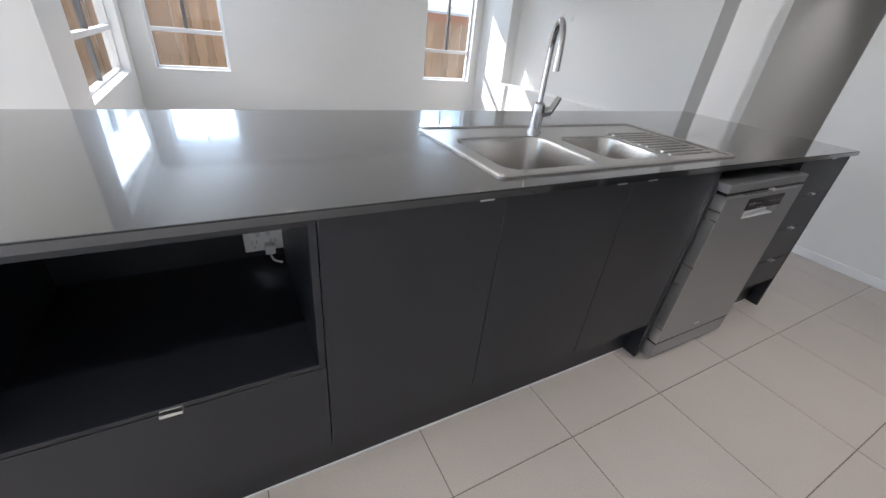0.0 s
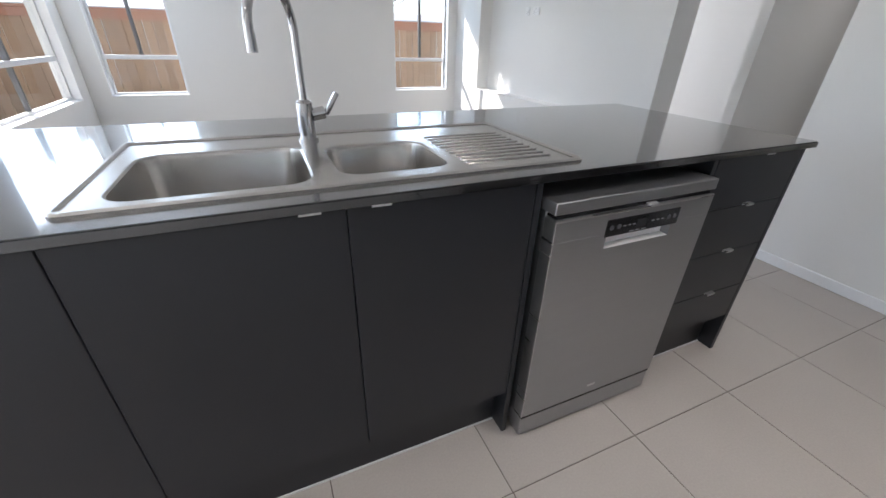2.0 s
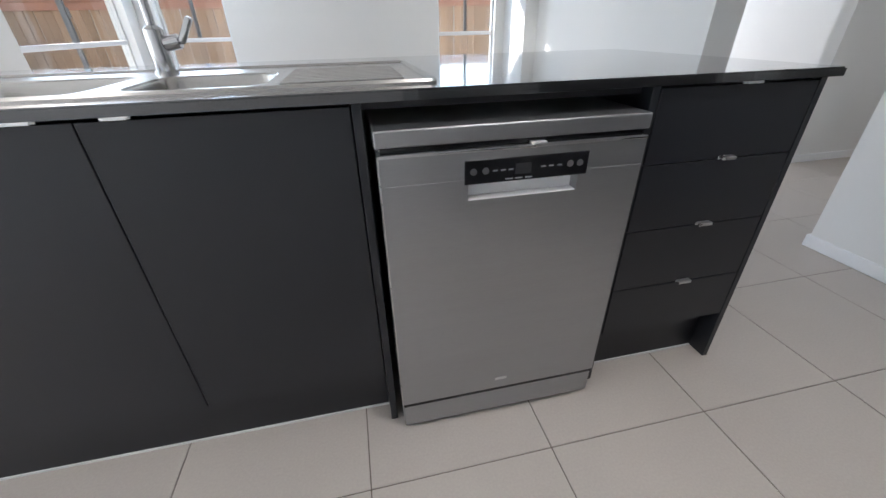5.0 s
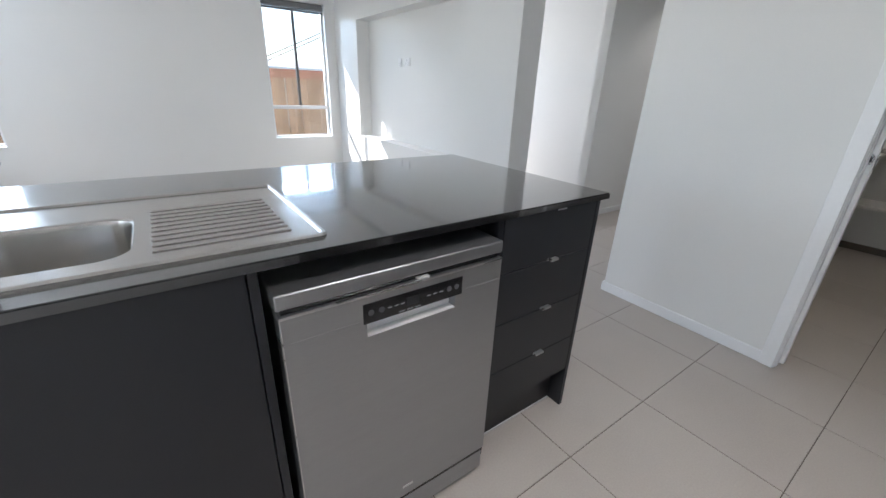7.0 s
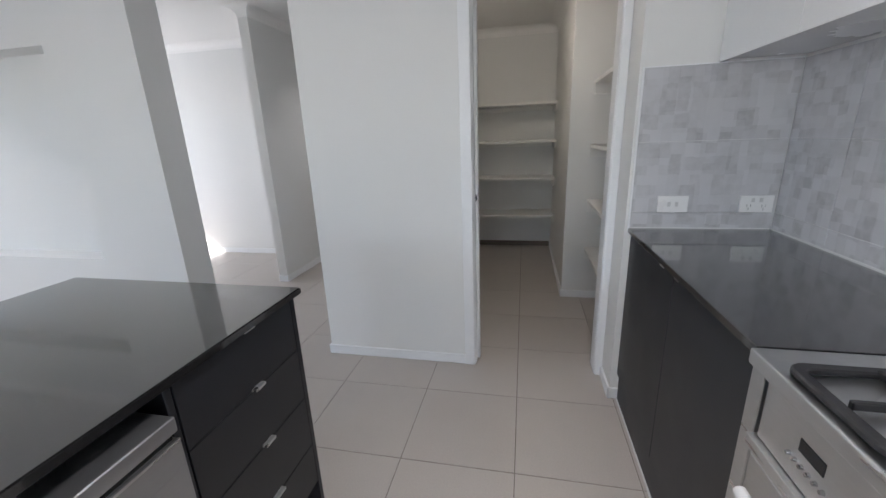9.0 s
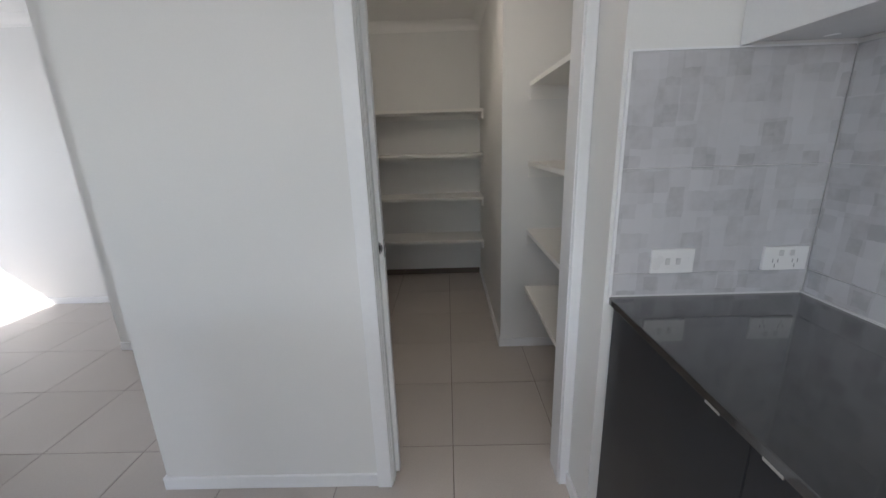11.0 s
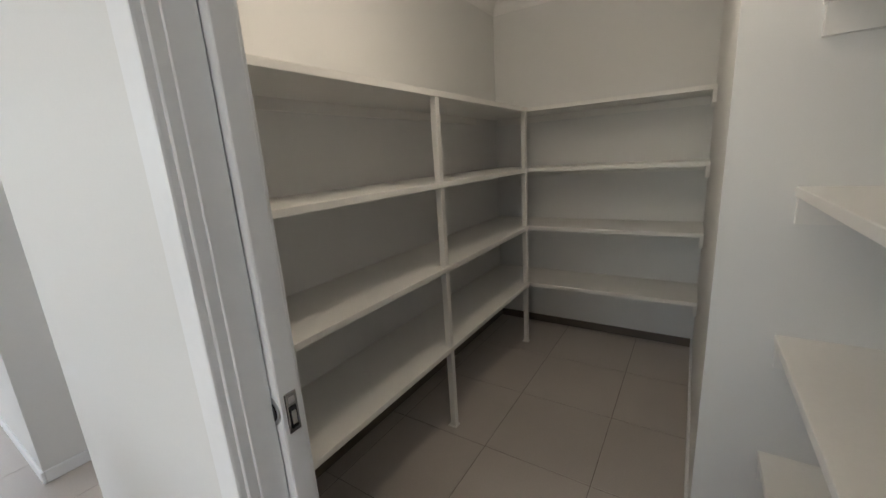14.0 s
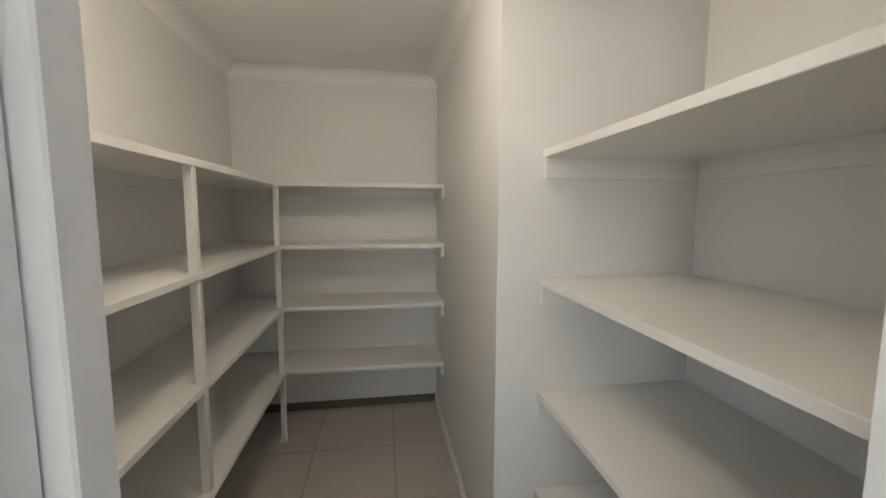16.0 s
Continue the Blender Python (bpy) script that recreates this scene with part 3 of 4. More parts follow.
def power_point(x, y, z, wide, high, facing, label, holes=2, switches=2):
    """A double switched socket on a wall. facing: 'y-', 'x-'."""
    s = thing("power_point", (x, y, z), label, "power point")

    def bx(u0, u1, d0, d1, z0, z1, bev=0.001):
        if facing == "y-":
            return boxes((x + u0, x + u1, y - d1, y - d0, z + z0, z + z1), bevel=bev, seg=2)
        return boxes((x - d1, x - d0, y - u1, y - u0, z + z0, z + z1), bevel=bev, seg=2)
    part("plate", bx(-wide / 2, wide / 2, 0, 0.010, -high / 2, high / 2, 0.003), PLASTIC, s)
    for k in range(switches):
        u = (k - (switches - 1) / 2) * 0.030
        part("switch", bx(u - 0.006, u + 0.006, 0.010, 0.013, *((high * 0.12, high * 0.36) if holes else (-high * 0.13, high * 0.13))), PALEP, s)
    for k in range(holes):
        u = (k - (holes - 1) / 2) * 0.055
        bm = bx(u - 0.008, u - 0.006, 0.0095, 0.0105, -high * 0.18, -high * 0.02, 0)
        for o in (bx(u + 0.006, u + 0.008, 0.0095, 0.0105, -high * 0.18, -high * 0.02, 0), bx(u - 0.001, u + 0.001, 0.0095, 0.0105, -high * 0.38, -high * 0.22, 0)):
            me = bpy.data.meshes.new("slot")
            o.to_mesh(me)
            bm.from_mesh(me)
            o.free()
        part("slots", bm, GREYP, s)
    return s


power_point(-1.44, 0.545, 0.565, 0.115, 0.085, "y-", "white double power point inside microwave bay")
plug = thing("power_plug", (-1.425, 0.52, 0.53), "white plug and short cable in the microwave bay", "plug")
part("plug_body", boxes((-1.440, -1.410, 0.505, 0.5345, 0.520, 0.552), bevel=0.004, seg=2), PLASTIC, plug)
part("cable", sweep(bmesh.new(), [(-1.425, 0.515, 0.524), (-1.424, 0.508, 0.512), (-1.420, 0.500, 0.504), (-1.410, 0.490, 0.5015), (-1.396, 0.480, 0.5015)], 0.0035, 10), PALEP, plug, smooth=True)

# ---- sink and tap ----
sink = thing("kitchen_sink", (-0.38, 0.3, 0.9), "stainless steel double-bowl sink with ribbed drainer", "sink")
B1 = (-0.858, -0.498, 0.085, 0.410)
B2 = (-0.447, -0.179, 0.105, 0.375)
bm = holed_plate(bmesh.new(), rounded(-0.913, 0.153, 0.045, 0.548, 0.018), [rounded(*B1, 0.055), rounded(*B2, 0.055)], BZ, BZ + 0.0035)
part("deck", bm, SINK, sink)
bm = bmesh.new()
o0, o1, o2, o3 = (rounded(-0.913 + d, 0.153 - d, 0.045 + d, 0.548 - d, max(0.004, 0.018 - d)) for d in (0.0, 0.003, 0.010, 0.014))
rs = [ring(bm, o, z) for o, z in zip((o0, o1, o2, o3), (BZ + 0.0035, BZ + 0.0085, BZ + 0.0085, BZ + 0.0036))]
for a, b in zip(rs, rs[1:]):
    bridge(bm, a, b)
part("rim", bm, SINK, sink, "raised rolled steel rim", True)
for bd, dep in ((B1, 0.17), (B2, 0.15)):
    bm = bmesh.new()
    prof = [(0.0, 0.0035), (0.004, 0.0), (0.006, -0.01), (0.012, -dep + 0.04), (0.020, -dep + 0.015), (0.040, -dep + 0.002), (0.07, -dep)]
    rs = [ring(bm, rounded(bd[0] + d, bd[1] - d, bd[2] + d, bd[3] - d, max(0.03, 0.055 - d * 0.4)), BZ + z) for d, z in prof]
    for a, b in zip(rs, rs[1:]):
        bridge(bm, a, b)
    bm.faces.new(rs[-1])
    bowl = part("bowl", bm, SINK, sink, "deep rounded stainless bowl", True)
    cx, cy = (bd[0] + bd[1]) / 2, (bd[2] + bd[3]) / 2 + 0.03
    bm = rod(bmesh.new(), (cx, cy, BZ - dep), (cx, cy, BZ - dep + 0.003), 0.042, 24)
    part("waste", bm, CHROME, bowl, "round steel sink waste")
for k in range(10):
    y = 0.115 + k * 0.031
    bm = boxes((-0.150, 0.095, y - 0.006, y + 0.006, BZ + 0.001, BZ + 0.0075), bevel=0.003, seg=2)
    part("drainer_rib", bm, SINK, sink)

tap = thing("kitchen_tap", (-0.469, 0.465, 0.905), "chrome gooseneck mixer tap with side lever", "tap")
tx, ty = -0.469, 0.462
bm = rod(bmesh.new(), (tx, ty, 0.905), (tx, ty, 0.913), 0.027, 24)
rod(bm, (tx, ty, 0.913), (tx, ty, 1.004), 0.0215, 24)
rod(bm, (tx, ty, 1.004), (tx, ty, 1.012), 0.0215, 24, 0.013)
part("body", bm, CHROME, tap, smooth=True)
ux, uy = -0.55, -0.835
R_, zc = 0.093, 1.172
pts = [(tx, ty, 1.01), (tx, ty, 1.08), (tx, ty, zc)]
pts += [(tx + ux * (R_ - R_ * math.cos(a)), ty + uy * (R_ - R_ * math.cos(a)), zc + R_ * math.sin(a)) for a in (radians(12 * k) for k in range(1, 16))]
pts += [(tx + ux * 2 * R_, ty + uy * 2 * R_, 1.150)]
part("spout", sweep(bmesh.new(), pts, 0.0098, 18), CHROME, tap, smooth=True)
bm = rod(bmesh.new(), (tx + ux * 2 * R_, ty + uy * 2 * R_, 1.165), (tx + ux * 2 * R_, ty + uy * 2 * R_, 1.128), 0.0112, 20)
part("aerator", bm, CHROME, tap, smooth=True)
bm = rod(bmesh.new(), (tx + 0.018, ty, 0.972), (tx + 0.052, ty, 0.978), 0.017, 20)
part("cartridge", bm, CHROME, tap, smooth=True)
bm = bmesh.new()
box(bm, -0.004, 0.062, -0.012, 0.012, -0.007, 0.007, 0.005, 3)
bmesh.ops.transform(bm, matrix=pose(tx + 0.056, ty, 0.976, 0, -58, 0), verts=bm.verts)
part("lever", bm, CHROME, tap, smooth=True)

# ---- dishwasher ----
d = thing("dishwasher", (0.3, 0.25, 0), "freestanding stainless steel dishwasher under the benchtop", "dishwasher")
F = -0.045
part("body", boxes((0.020, 0.578, 0.0, 0.555, 0.03, 0.803), bevel=0.004), DWSTEEL, d)
part("lid", boxes((0.012, 0.584, -0.042, 0.56, 0.804, 0.837), bevel=0.005, seg=3), DWSTEEL, d, "brushed steel top lid")
bm = bmesh.new()
# door skin with the grip recess cut through
for q in ((0.016, 0.190, 0.107, 0.791), (0.430, 0.580, 0.107, 0.791), (0.190, 0.430, 0.107, 0.686), (0.190, 0.430, 0.722, 0.791)):
    box(bm, q[0], q[1], F, -0.002, q[2], q[3])
bmesh.ops.remove_doubles(bm, verts=bm.verts, dist=1e-6)
door = part("door", bm, DWSTEEL, d, "brushed stainless steel door")
part("door_edge", boxes((0.016, 0.580, F - 0.0015, F + 0.004, 0.786, 0.7925), bevel=0.0015, seg=2), STEEL, door)
part("door_edge", boxes((0.0145, 0.0175, F - 0.001, -0.002, 0.107, 0.790), bevel=0.001), STEEL, door)
part("seam", boxes((0.018, 0.185, F - 0.0008, F, 0.7295, 0.7312)), GREYP, door)
part("seam", boxes((0.447, 0.578, F - 0.0008, F, 0.7295, 0.7312)), GREYP, door)
part("grip_recess", boxes((0.190, 0.430, F + 0.026, F + 0.030, 0.684, 0.724), (0.190, 0.430, F + 0.001, F + 0.026, 0.684, 0.6875)), PLASTIC, door, "pale grip recess of the door")
panel = part("control_panel", boxes((0.182, 0.449, F - 0.002, F + 0.001, 0.721, 0.770), bevel=0.001), BLACK, d, "glossy black control panel")
for x in (0.200, 0.225, 0.408, 0.430):
    part("button", rod(bmesh.new(), (x, F - 0.0032, 0.747), (x, F - 0.0015, 0.747), 0.0070, 18), DIMP, panel)
part("display", boxes((0.288, 0.322, F - 0.0028, F - 0.0015, 0.735, 0.757)), DARK, panel)
for x in (0.245, 0.262, 0.278, 0.348, 0.366, 0.384):
    part("printed_mark", boxes((x - 0.005, x + 0.005, F - 0.0027, F - 0.0015, 0.745, 0.7475)), GREYP, panel)
for x in (0.275, 0.296, 0.318):
    part("printed_mark", boxes((x - 0.008, x + 0.008, F - 0.0027, F - 0.0015, 0.7255, 0.728)), GREYP, panel)
# black strips put the shade of the two door gaps into colour
part("gap_strip", boxes((0.018, 0.577, F + 0.001, -0.0005, 0.0955, 0.1075)), BLACK, d, "black strip standing for the shaded gap below the door")
part("gap_strip", boxes((0.022, 0.574, -0.034, -0.0005, 0.7895, 0.8055)), BLACK, d, "black strip standing for the shaded gap above the door")
part("catch", boxes((0.318, 0.352, F - 0.001, F + 0.02, 0.7925, 0.797), bevel=0.001), PALEP, d, "pale door catch")
part("badge", boxes((0.276, 0.309, F - 0.0012, F, 0.138, 0.146)), PALEP, door, "small pale maker's badge")
part("plinth", boxes((0.016, 0.578, F + 0.001, 0.02, 0.017, 0.100), bevel=0.008, seg=3), DWSTEEL, d, "steel plinth below the door")
for x in (0.05, 0.54):
    part("foot", rod(bmesh.new(), (x, 0.06, 0.0), (x, 0.06, 0.03), 0.018, 12), BLACK, d)
    part("foot", rod(bmesh.new(), (x, 0.50, 0.0), (x, 0.50, 0.03), 0.018, 12), BLACK, d)

# ---- kitchen back run ----
CY = -1.156
c = thing("base_cabinet", (1.4, -1.43, 0), "charcoal two-door base cabinet beside the cooker", "cabinet", "back run cabinets")
carcass(c, 0.885, 1.915, YB + 0.002, CY - 0.03, 0.15, 0.880)
front(c, "door", 0.884, 1.372, 0.15, TOP, y=CY - 0.008, d=1, handle=1.315)
front(c, "door", 1.372, 1.912, 0.15, TOP, y=CY - 0.008, d=1, handle=1.452)
p = thing("kickboard", (1.4, CY - 0.06, 0), "charcoal kickboard with white sealant at floor", "kickboard")
part("board", boxes((0.884, 1.915, CY - 0.034, CY - 0.020, 0.001, 0.149)), CHAR, p)
part("sealant", boxes((0.884, 1.915, CY - 0.020, CY - 0.014, 0.0005, 0.007)), SEAL, p, "thin white sealant bead")
b2 = thing("benchtop", (1.4, -1.43, 0.88), "polished black stone benchtop beside the cooker", "benchtop")
part("slab", boxes((0.882, XS - 0.001, YB + 0.001, CY + 0.006, 0.881, BZ), bevel=0.002, seg=2), STONE, b2)
part("sealant", boxes((XS - 0.008, XS - 0.003, YB + 0.008, CY - 0.002, BZ, BZ + 0.006), (0.882, XS - 0.008, YB + 0.008, YB + 0.013, BZ, BZ + 0.006)), SEAL, b2, "white sealant bead along the wall")

power_point(XS - 0.008, -1.318, 1.0115, 0.122, 0.072, "x-", "white double switch plate above benchtop", 0, 2)
power_point(XS - 0.008, -1.636, 1.0115, 0.124, 0.070, "x-", "white double power point above benchtop", 2, 2)
power_point(NX, 3.36, 1.462, 0.115, 0.08, "x-", "white power point inside the television niche", 2, 1)
power_point(NX, 3.52, 1.462, 0.070, 0.08, "x-", "white aerial outlet inside the television niche", 1, 0)

# overhead cabinets
oh = thing("overhead_cabinet", (1.68, -1.58, 1.56), "white two-door overhead cabinet above the splashback", "cabinet")
part("body", boxes((0.90, XS - 0.002, YB + 0.002, -1.442, 1.578, 2.30), bevel=0.001), CAB, oh)
for x0, x1 in ((0.902, 1.452), (1.455, XS - 0.003)):
    part("door", boxes((x0, x1, -1.441, -1.423, 1.569, 2.30), bevel=0.001), CAB, oh)

# ---- cooker ----
k = thing("cooker", (0.58, -1.42, 0), "freestanding stainless steel gas cooker with oven", "cooker")
KX0, KX1, KF = 0.275, 0.876, -1.140
part("body", boxes((KX0 + 0.006, KX1 - 0.006, YB + 0.01, KF - 0.03, 0.02, 0.868), bevel=0.003), STEEL, k)
part("hob", boxes((KX0, KX1, YB + 0.01, KF + 0.004, 0.870, 0.903), bevel=0.004, seg=2), STEEL, k, "stainless steel gas hob top")
part("side_frame", boxes((KX1 - 0.046, KX1 - 0.004, KF - 0.028, KF - 0.004, 0.10, 0.869), bevel=0.002), STEEL, k)
part("side_frame", boxes((KX0 + 0.004, KX0 + 0.046, KF - 0.028, KF - 0.004, 0.10, 0.869), bevel=0.002), STEEL, k)
fascia = part("fascia", boxes((KX0 + 0.058, KX1 - 0.060, KF - 0.029, KF - 0.003, 0.744, 0.869), bevel=0.004, seg=3), STEEL, k, "stainless steel control fascia")
part("clock", boxes((0.654, 0.712, KF - 0.004, KF - 0.0015, 0.806, 0.831), bevel=0.001), BLACK, fascia, "dark oven clock display")
for q in range(6):
    x = 0.729 - q * 0.0162
    part("button", rod(bmesh.new(), (x, KF - 0.004, 0.785), (x, KF + 0.003, 0.785), 0.0048, 14, 0.0036), CHROME, fascia)
for q in range(5):
    x = 0.556 - q * 0.060
    kn = part("knob", rod(rod(bmesh.new(), (x, KF - 0.004, 0.802), (x, KF + 0.006, 0.802), 0.024, 24), (x, KF + 0.006, 0.802), (x, KF + 0.034, 0.802), 0.0205, 24, 0.0185), KNOB, fascia, "warm metal control knob", True)
    part("knob_ring", rod(bmesh.new(), (x, KF - 0.0032, 0.802), (x, KF + 0.001, 0.802), 0.029, 24), BLACK, kn)
part("trim_bar", boxes((KX0 + 0.046, KX1 - 0.048, KF - 0.022, KF + 0.010, 0.715, 0.742), bevel=0.003, seg=2), STEEL, k, "steel bar below the fascia")
od = part("oven_door", boxes((KX0 + 0.050, KX1 - 0.052, KF - 0.028, KF - 0.002, 0.20, 0.699), bevel=0.003), STEEL, k, "steel oven door")
part("oven_glass", boxes((KX0 + 0.075, KX1 - 0.077, KF - 0.003, KF + 0.001, 0.26, 0.610), bevel=0.002), BLACK, od, "black glass oven window")
hb = part("oven_handle", sweep(bmesh.new(), [(0.401, KF + 0.045, 0.667), (0.5755, KF + 0.047, 0.667), (0.750, KF + 0.045, 0.667)], 0.0125, 16), PALEP, od, "pale metal bar handle", True)
for x in (0.445, 0.706):
    part("handle_bracket", rod(bmesh.new(), (x, KF - 0.004, 0.667), (x, KF + 0.046, 0.667), 0.009, 12), STEEL, hb)
part("storage_drawer", boxes((KX0 + 0.050, KX1 - 0.052, KF - 0.028, KF - 0.004, 0.075, 0.192), bevel=0.003), STEEL, k)
for x in (KX0 + 0.05, KX1 - 0.05):
    for y in (-1.62, -1.22):
        part("foot", rod(bmesh.new(), (x, y, 0.0), (x, y, 0.075 if y > -1.3 else 0.022), 0.018, 12), BLACK, k)
for cx in (0.4625, 0.6885):
    # rounded cast-iron pan supports, each over two burners
    gx0, gx1, gy0, gy1 = cx - 0.112, cx + 0.112, -1.660, -1.148
    bm = holed_plate(bmesh.new(), rounded(gx0, gx1, gy0, gy1, 0.03), [rounded(gx0 + 0.021, gx1 - 0.021, gy0 + 0.021, gy1 - 0.021, 0.016)], 0.907, 0.920)
    bmesh.ops.bevel(bm, geom=[e for e in bm.edges if len({round(f.normal.z, 1) for f in e.link_faces}) > 1], offset=0.003, segments=1, affect="EDGES")
    g = part("pan_support", bm, IRON, k, "black cast-iron pan support")
    mid = (gy0 + gy1) / 2
    gm = (gx0 + gx1) / 2
    part("cross_bar", boxes((gx0 + 0.014, gx1 - 0.014, mid - 0.006, mid + 0.006, 0.908, 0.922), bevel=0.003), IRON, g)
    for by, br in ((mid - 0.12, 0.034), (mid + 0.12, 0.046)):
        bm = boxes((gx0 + 0.014, gm - 0.030, by - 0.006, by + 0.006, 0.909, 0.924), (gm + 0.030, gx1 - 0.014, by - 0.006, by + 0.006, 0.909, 0.924),
                   (gm - 0.005, gm + 0.005, by + 0.03, by + 0.108, 0.909, 0.924), (gm - 0.005, gm + 0.005, by - 0.108, by - 0.03, 0.909, 0.924), bevel=0.002)
        part("finger", bm, IRON, g)
        bn = part("burner", rod(bmesh.new(), (gm, by, 0.903), (gm, by, 0.913), br + 0.012, 28, br), STEEL, k, "steel burner ring", True)
        part("burner_cap", rod(bmesh.new(), (gm, by, 0.913), (gm, by, 0.920), br, 28, br - 0.006), IRON, bn, "black burner cap", True)
    for fx in (gx0 + 0.01, gx1 - 0.01):
        for fy in (gy0 + 0.02, gy1 - 0.02):
            part("support_foot", rod(bmesh.new(), (fx, fy, 0.9025), (fx, fy, 0.909), 0.006, 10), IRON, g)

# ---- pantry shelves ----
ST = 0.025
SX0, SX1 = XP + 0.10, 4.428
for z in (1.640, 1.256, 0.864, 0.455):
    s = thing("pantry_shelf", (3.4, 0.2, z), "long white melamine pantry shelf on wall battens", "shelf", "long pantry shelves")
    part("board", boxes((SX0, SX1, -0.003, PY - 0.001, z - ST, z), bevel=0.0015), SHELF, s)
    part("batten", boxes((SX0, SX1, PY - 0.019, PY - 0.001, z - ST - 0.045, z - ST)), SHELF, s, "white batten below the shelf")
    s = thing("pantry_shelf", (4.6, -0.3, z), "white melamine shelf across the pantry end wall", "shelf", "end pantry shelves")
    part("board", boxes((SX1 + 0.0008, PX - 0.001, NIBY + 0.001, PY - 0.002, z - ST, z - 0.0005), bevel=0.0015), SHELF, s)
    part("batten", boxes((PX - 0.019, PX - 0.001, NIBY + 0.022, PY - 0.02, z - ST - 0.045, z - ST)), SHELF, s, "white batten below the shelf")
    part("batten", boxes((SX1 + 0.006, PX - 0.02, NIBY + 0.001, NIBY + 0.019, z - ST - 0.062, z - ST)), SHELF, s, "white batten with visible square end")
for z in (1.678, 1.234, 0.820, 0.436):
    s = thing("pantry_shelf", (2.75, -1.4, z), "deep white melamine shelf in the pantry recess", "shelf", "recess pantry shelves")
    part("board", boxes((SX0 + 0.001, NIBX - 0.001, -1.774, -1.167, z - ST, z), bevel=0.0015), SHELF, s)
    part("batten", boxes((SX0 + 0.02, NIBX - 0.02, -1.774, -1.756, z - ST - 0.07, z - ST)), SHELF, s, "white batten below the shelf")
    part("batten", boxes((NIBX - 0.019, NIBX - 0.001, -1.755, -1.172, z - ST - 0.07, z - ST)), SHELF, s, "white batten below the shelf")
for px, w in ((3.368, 0.030), (4.412, 0.028)):
    post = thing("shelf_post", (px, 0.017, 0), "slim white post propping the pantry shelves", "post", "shelf posts")
    lo = 0.0
    for z in (0.455, 0.864, 1.256, 1.640):
        hi = z - ST
        part("prop", boxes((px - w / 2, px + w / 2, 0.002, 0.032, lo + (0.004 if lo else 0.006), hi), bevel=0.002), SHELF, post)
        part("foot_plate", boxes((px - w / 2 - 0.007, px + w / 2 + 0.007, -0.002 if not lo else 0.0, 0.045, lo + 0.0003, lo + (0.0045 if lo else 0.0065)), bevel=0.001), SHELF, post)
        lo = z


lamp = thing("ceiling_light", (2.95, -0.38, H), "round white pantry ceiling light, switched on", "ceiling light")


def turned(profile, cx, cy):
    bm = bmesh.new()
    rs = [ring(bm, [(cx + r * math.cos(a), cy + r * math.sin(a)) for a in (2 * math.pi * q / 32 for q in range(32))], z) for r, z in profile]
    for a, b in zip(rs, rs[1:]):
        bridge(bm, a, b)
    bm.faces.new(rs[0])
    bm.faces.new(rs[-1])
    return bm


part("base_ring", turned(((0.14, H), (0.14, H - 0.018), (0.125, H - 0.020)), 2.95, -0.38), PLASTIC, lamp, smooth=True)
part("diffuser", turned(((0.124, H - 0.020), (0.115, H - 0.036), (0.08, H - 0.050), (0.03, H - 0.056)), 2.95, -0.38), GLOW, lamp, "glowing warm diffuser", True)

# includes the added, unseen fixture at x -1.05
for dx, dy, watts in DOWNLIGHTS:
    dl = thing("downlight", (dx, dy, H), "small round white recessed ceiling downlight, switched on", "downlight", "ceiling downlights")
    part("trim_ring", turned(((0.058, H - 0.0005), (0.058, H - 0.005), (0.046, H - 0.007)), dx, dy), PLASTIC, dl, smooth=True)
    part("lens", turned(((0.044, H - 0.0072), (0.043, H - 0.009)), dx, dy), GLOW, dl, "glowing frosted lens", True)

# ---- outside ----
FY, FZ = 6.9, 1.40
fence = thing("timber_fence", (0, FY, -0.25), "brown timber paling fence with capping rail", "fence", kind="")
me = mesh_of("paling", boxes((-0.058, 0.058, -0.008, 0.008, 0.0, FZ + 0.25), bevel=0.003), PALING)
for i in range(120):
    ob = new("paling", me)
    ob.parent = fence
    ob.location = (-8.0 + i * 0.12, random.uniform(-0.008, 0.008), random.uniform(-0.006, 0.004))
    ob.rotation_euler = (0, random.uniform(-0.006, 0.006), 0)
part("capping", boxes((-8.1, 6.4, FY - 0.05, FY + 0.05, FZ, FZ + 0.035), bevel=0.004), RAILT, fence, "reddish timber capping rail")
part("top_board", boxes((-8.1, 6.4, FY - 0.040, FY - 0.018, FZ - 0.105, FZ - 0.0005), bevel=0.003), RAILT, fence, "reddish timber board under the capping")
part("rail", boxes((-8.1, 6.4, FY + 0.010, FY + 0.055, 0.25, 0.33)), RAILT, fence)
fence2 = thing("timber_fence", (-8.1, 3, -0.25), "brown timber paling fence along the lawn", "fence")
me = mesh_of("paling", boxes((-0.008, 0.008, -0.058, 0.058, 0.0, FZ + 0.25), bevel=0.003), PALING)
for i in range(60):
    ob = new("paling", me)
    ob.parent = fence2
    ob.location = (random.uniform(-0.008, 0.008), -3.3 + i * 0.12, random.uniform(-0.006, 0.004))
part("capping", boxes((-8.15, -8.05, -0.4, FY - 0.06, FZ, FZ + 0.035), bevel=0.004), RAILT, fence2)

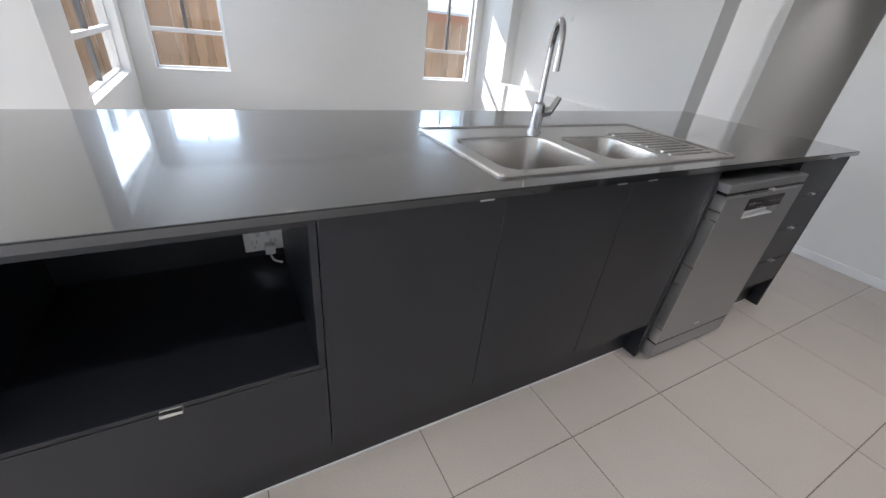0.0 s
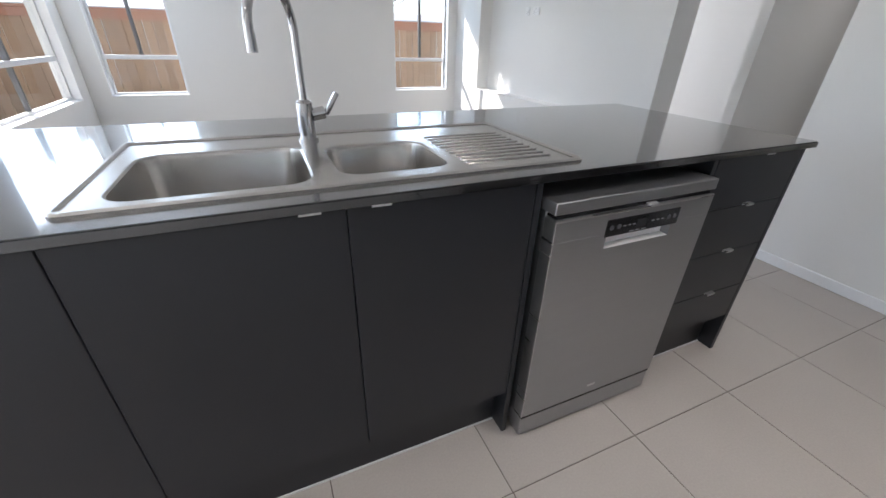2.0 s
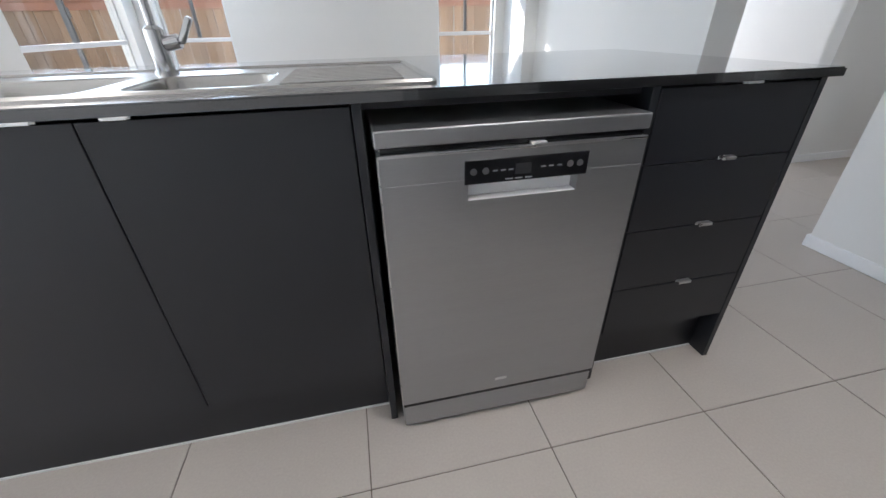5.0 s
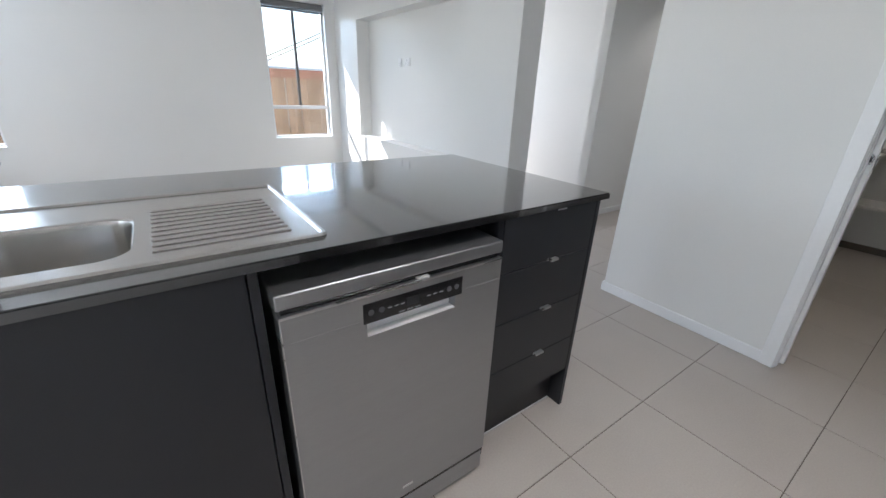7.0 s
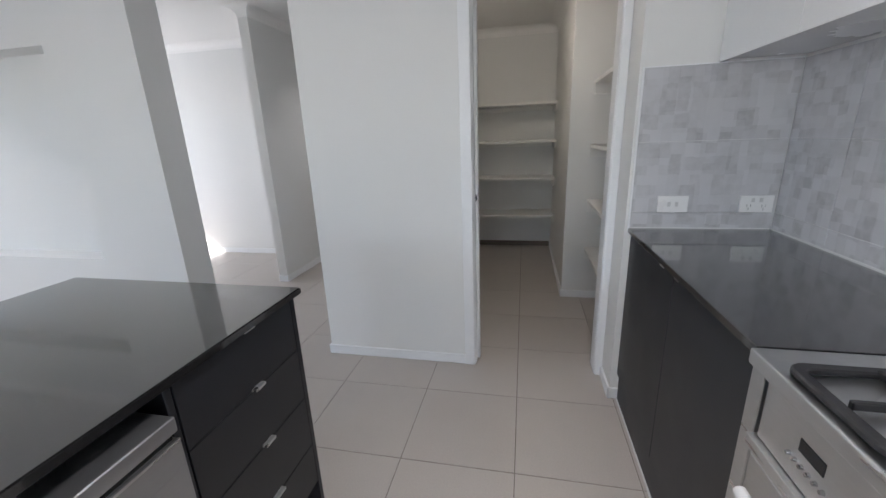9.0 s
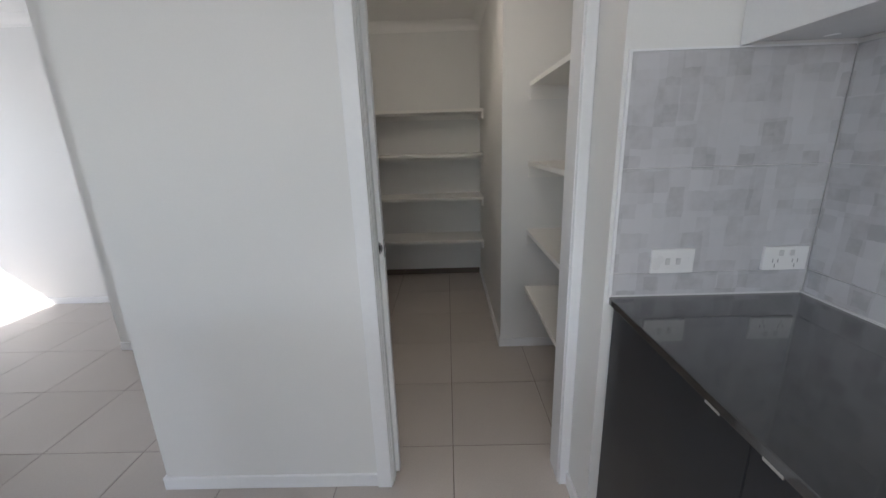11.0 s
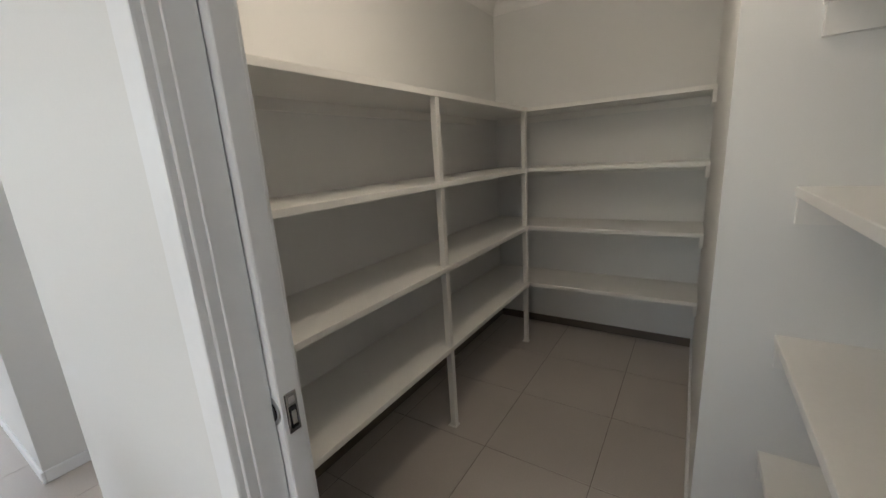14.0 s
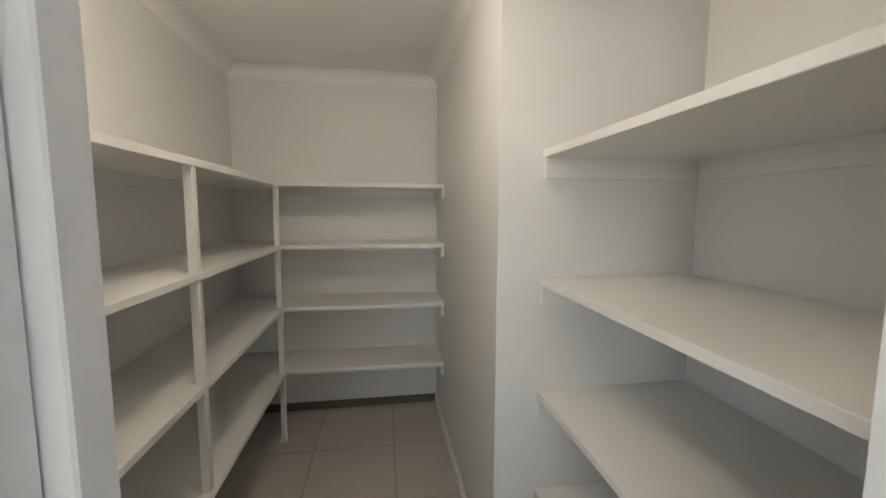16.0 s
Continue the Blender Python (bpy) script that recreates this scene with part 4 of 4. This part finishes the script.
house = thing("neighbour_house", (0, 15, -0.25), "pale neighbouring house with low grey roof", "house")
part("wall", boxes((-12, 11, 13.0, 20.0, -0.25, 1.62)), RENDERW, house)
bm = bmesh.new()
vs = [bm.verts.new(p) for p in ((-12.5, 12.5, 1.62), (11.5, 12.5, 1.62), (11.5, 20.5, 1.62), (-12.5, 20.5, 1.62), (-9, 16.5, 2.05), (8, 16.5, 2.05))]
for f in ((0, 1, 5, 4), (1, 2, 5), (2, 3, 4, 5), (3, 0, 4), (3, 2, 1, 0)):
    bm.faces.new([vs[q] for q in f])
part("roof", bm, ROOF, house)
part("fascia", boxes((-12.5, 11.5, 12.46, 12.5, 1.50, 1.66)), FRAME, house)

wires = thing("service_wire", (-6.0, 9.0, 1.7), "thin dark twin overhead service wires beyond the fence", "wire")
for dz in (0.0, -0.085):
    pts = [(-6.0 + 0.9 * q, 9.0 - dz, 1.734 + dz + 0.457 * (0.9 * q - 8.145) + 0.006 * (0.9 * q - 8.145) * (0.9 * q - 9.394)) for q in range(23)]
    part("strand", sweep(bmesh.new(), pts, 0.012, 6), IRON, wires)

# ---- tiled surfaces ----
# splashback tiles, 600 x 300 with a low cut course
JZ = ((BZ + 0.004, 0.9735), (0.9755, 1.2735), (1.2755, 1.565))


def wall_tile(dim, parent):
    ob = part("tile", boxes(dim, bevel=0.001), SPLASH, parent)
    return ob


sp = thing("splashback", (XS, YB, BZ), "pale grey patchwork tiled splashback with white joints", "splashback", kind="structure")
part("grout", boxes((XS - 0.005, XS - 0.0005, YB + 0.0005, -1.152, BZ, 1.565), (0.27, XS - 0.006, YB + 0.0005, YB + 0.005, BZ, 1.565)), SEAL, sp, "white joint filler")
for z0, z1 in JZ:
    wall_tile((XS - 0.008, XS - 0.004, YB + 0.009, -1.156, z0, z1), sp)
    for x0, x1 in ((0.27, 0.409), (0.411, 1.009), (1.011, 1.609), (1.611, XS - 0.010)):
        wall_tile((x0, x1, YB + 0.004, YB + 0.008, z0, z1), sp)
part("edge_trim", boxes((XS - 0.010, XS - 0.001, -1.1555, -1.148, BZ - 0.02, 1.570), (XS - 0.009, XS - 0.001, YB + 0.009, -1.156, 1.565, 1.570)), TRIM, sp, "white tile edge trim")

# floor tiles on a square grid
P, GX, GY = 0.4855, 0.8805, -0.1865
g = 0.0016
h = P / 2 - g
me = mesh_of("tile", boxes((-h, h, -h, h, -0.010, 0.0), bevel=0.0012), TILE)
spots = []
for i in range(-14, 12):
    for j in range(-4, 12):
        spots.append((GX + (i + 0.5) * P, GY + (j + 0.5) * P))
inside = [s for s in spots if -5.5 < s[0] < 6.3 and -1.9 < s[1] < 5.1]
near = [s for s in inside if -2.6 < s[0] < 5.0 and s[1] < 5.1]
near = [s for s in near if not (s[0] > 2.6 and s[1] > 3.6)]
near = near[:300]
for x, y in near:
    ob = new("tile", me)
    ob.parent = floor
    ob.location = (x, y, 0)
bm = bmesh.new()
for x, y in inside:
    if (x, y) not in near:
        box(bm, x - h, x + h, y - h, y + h, -0.010, 0.0)
rest = new("tiles_beyond", mesh_of("tiles_beyond", bm, TILE))
rest.parent = floor
tagged(rest, kind="stuff")
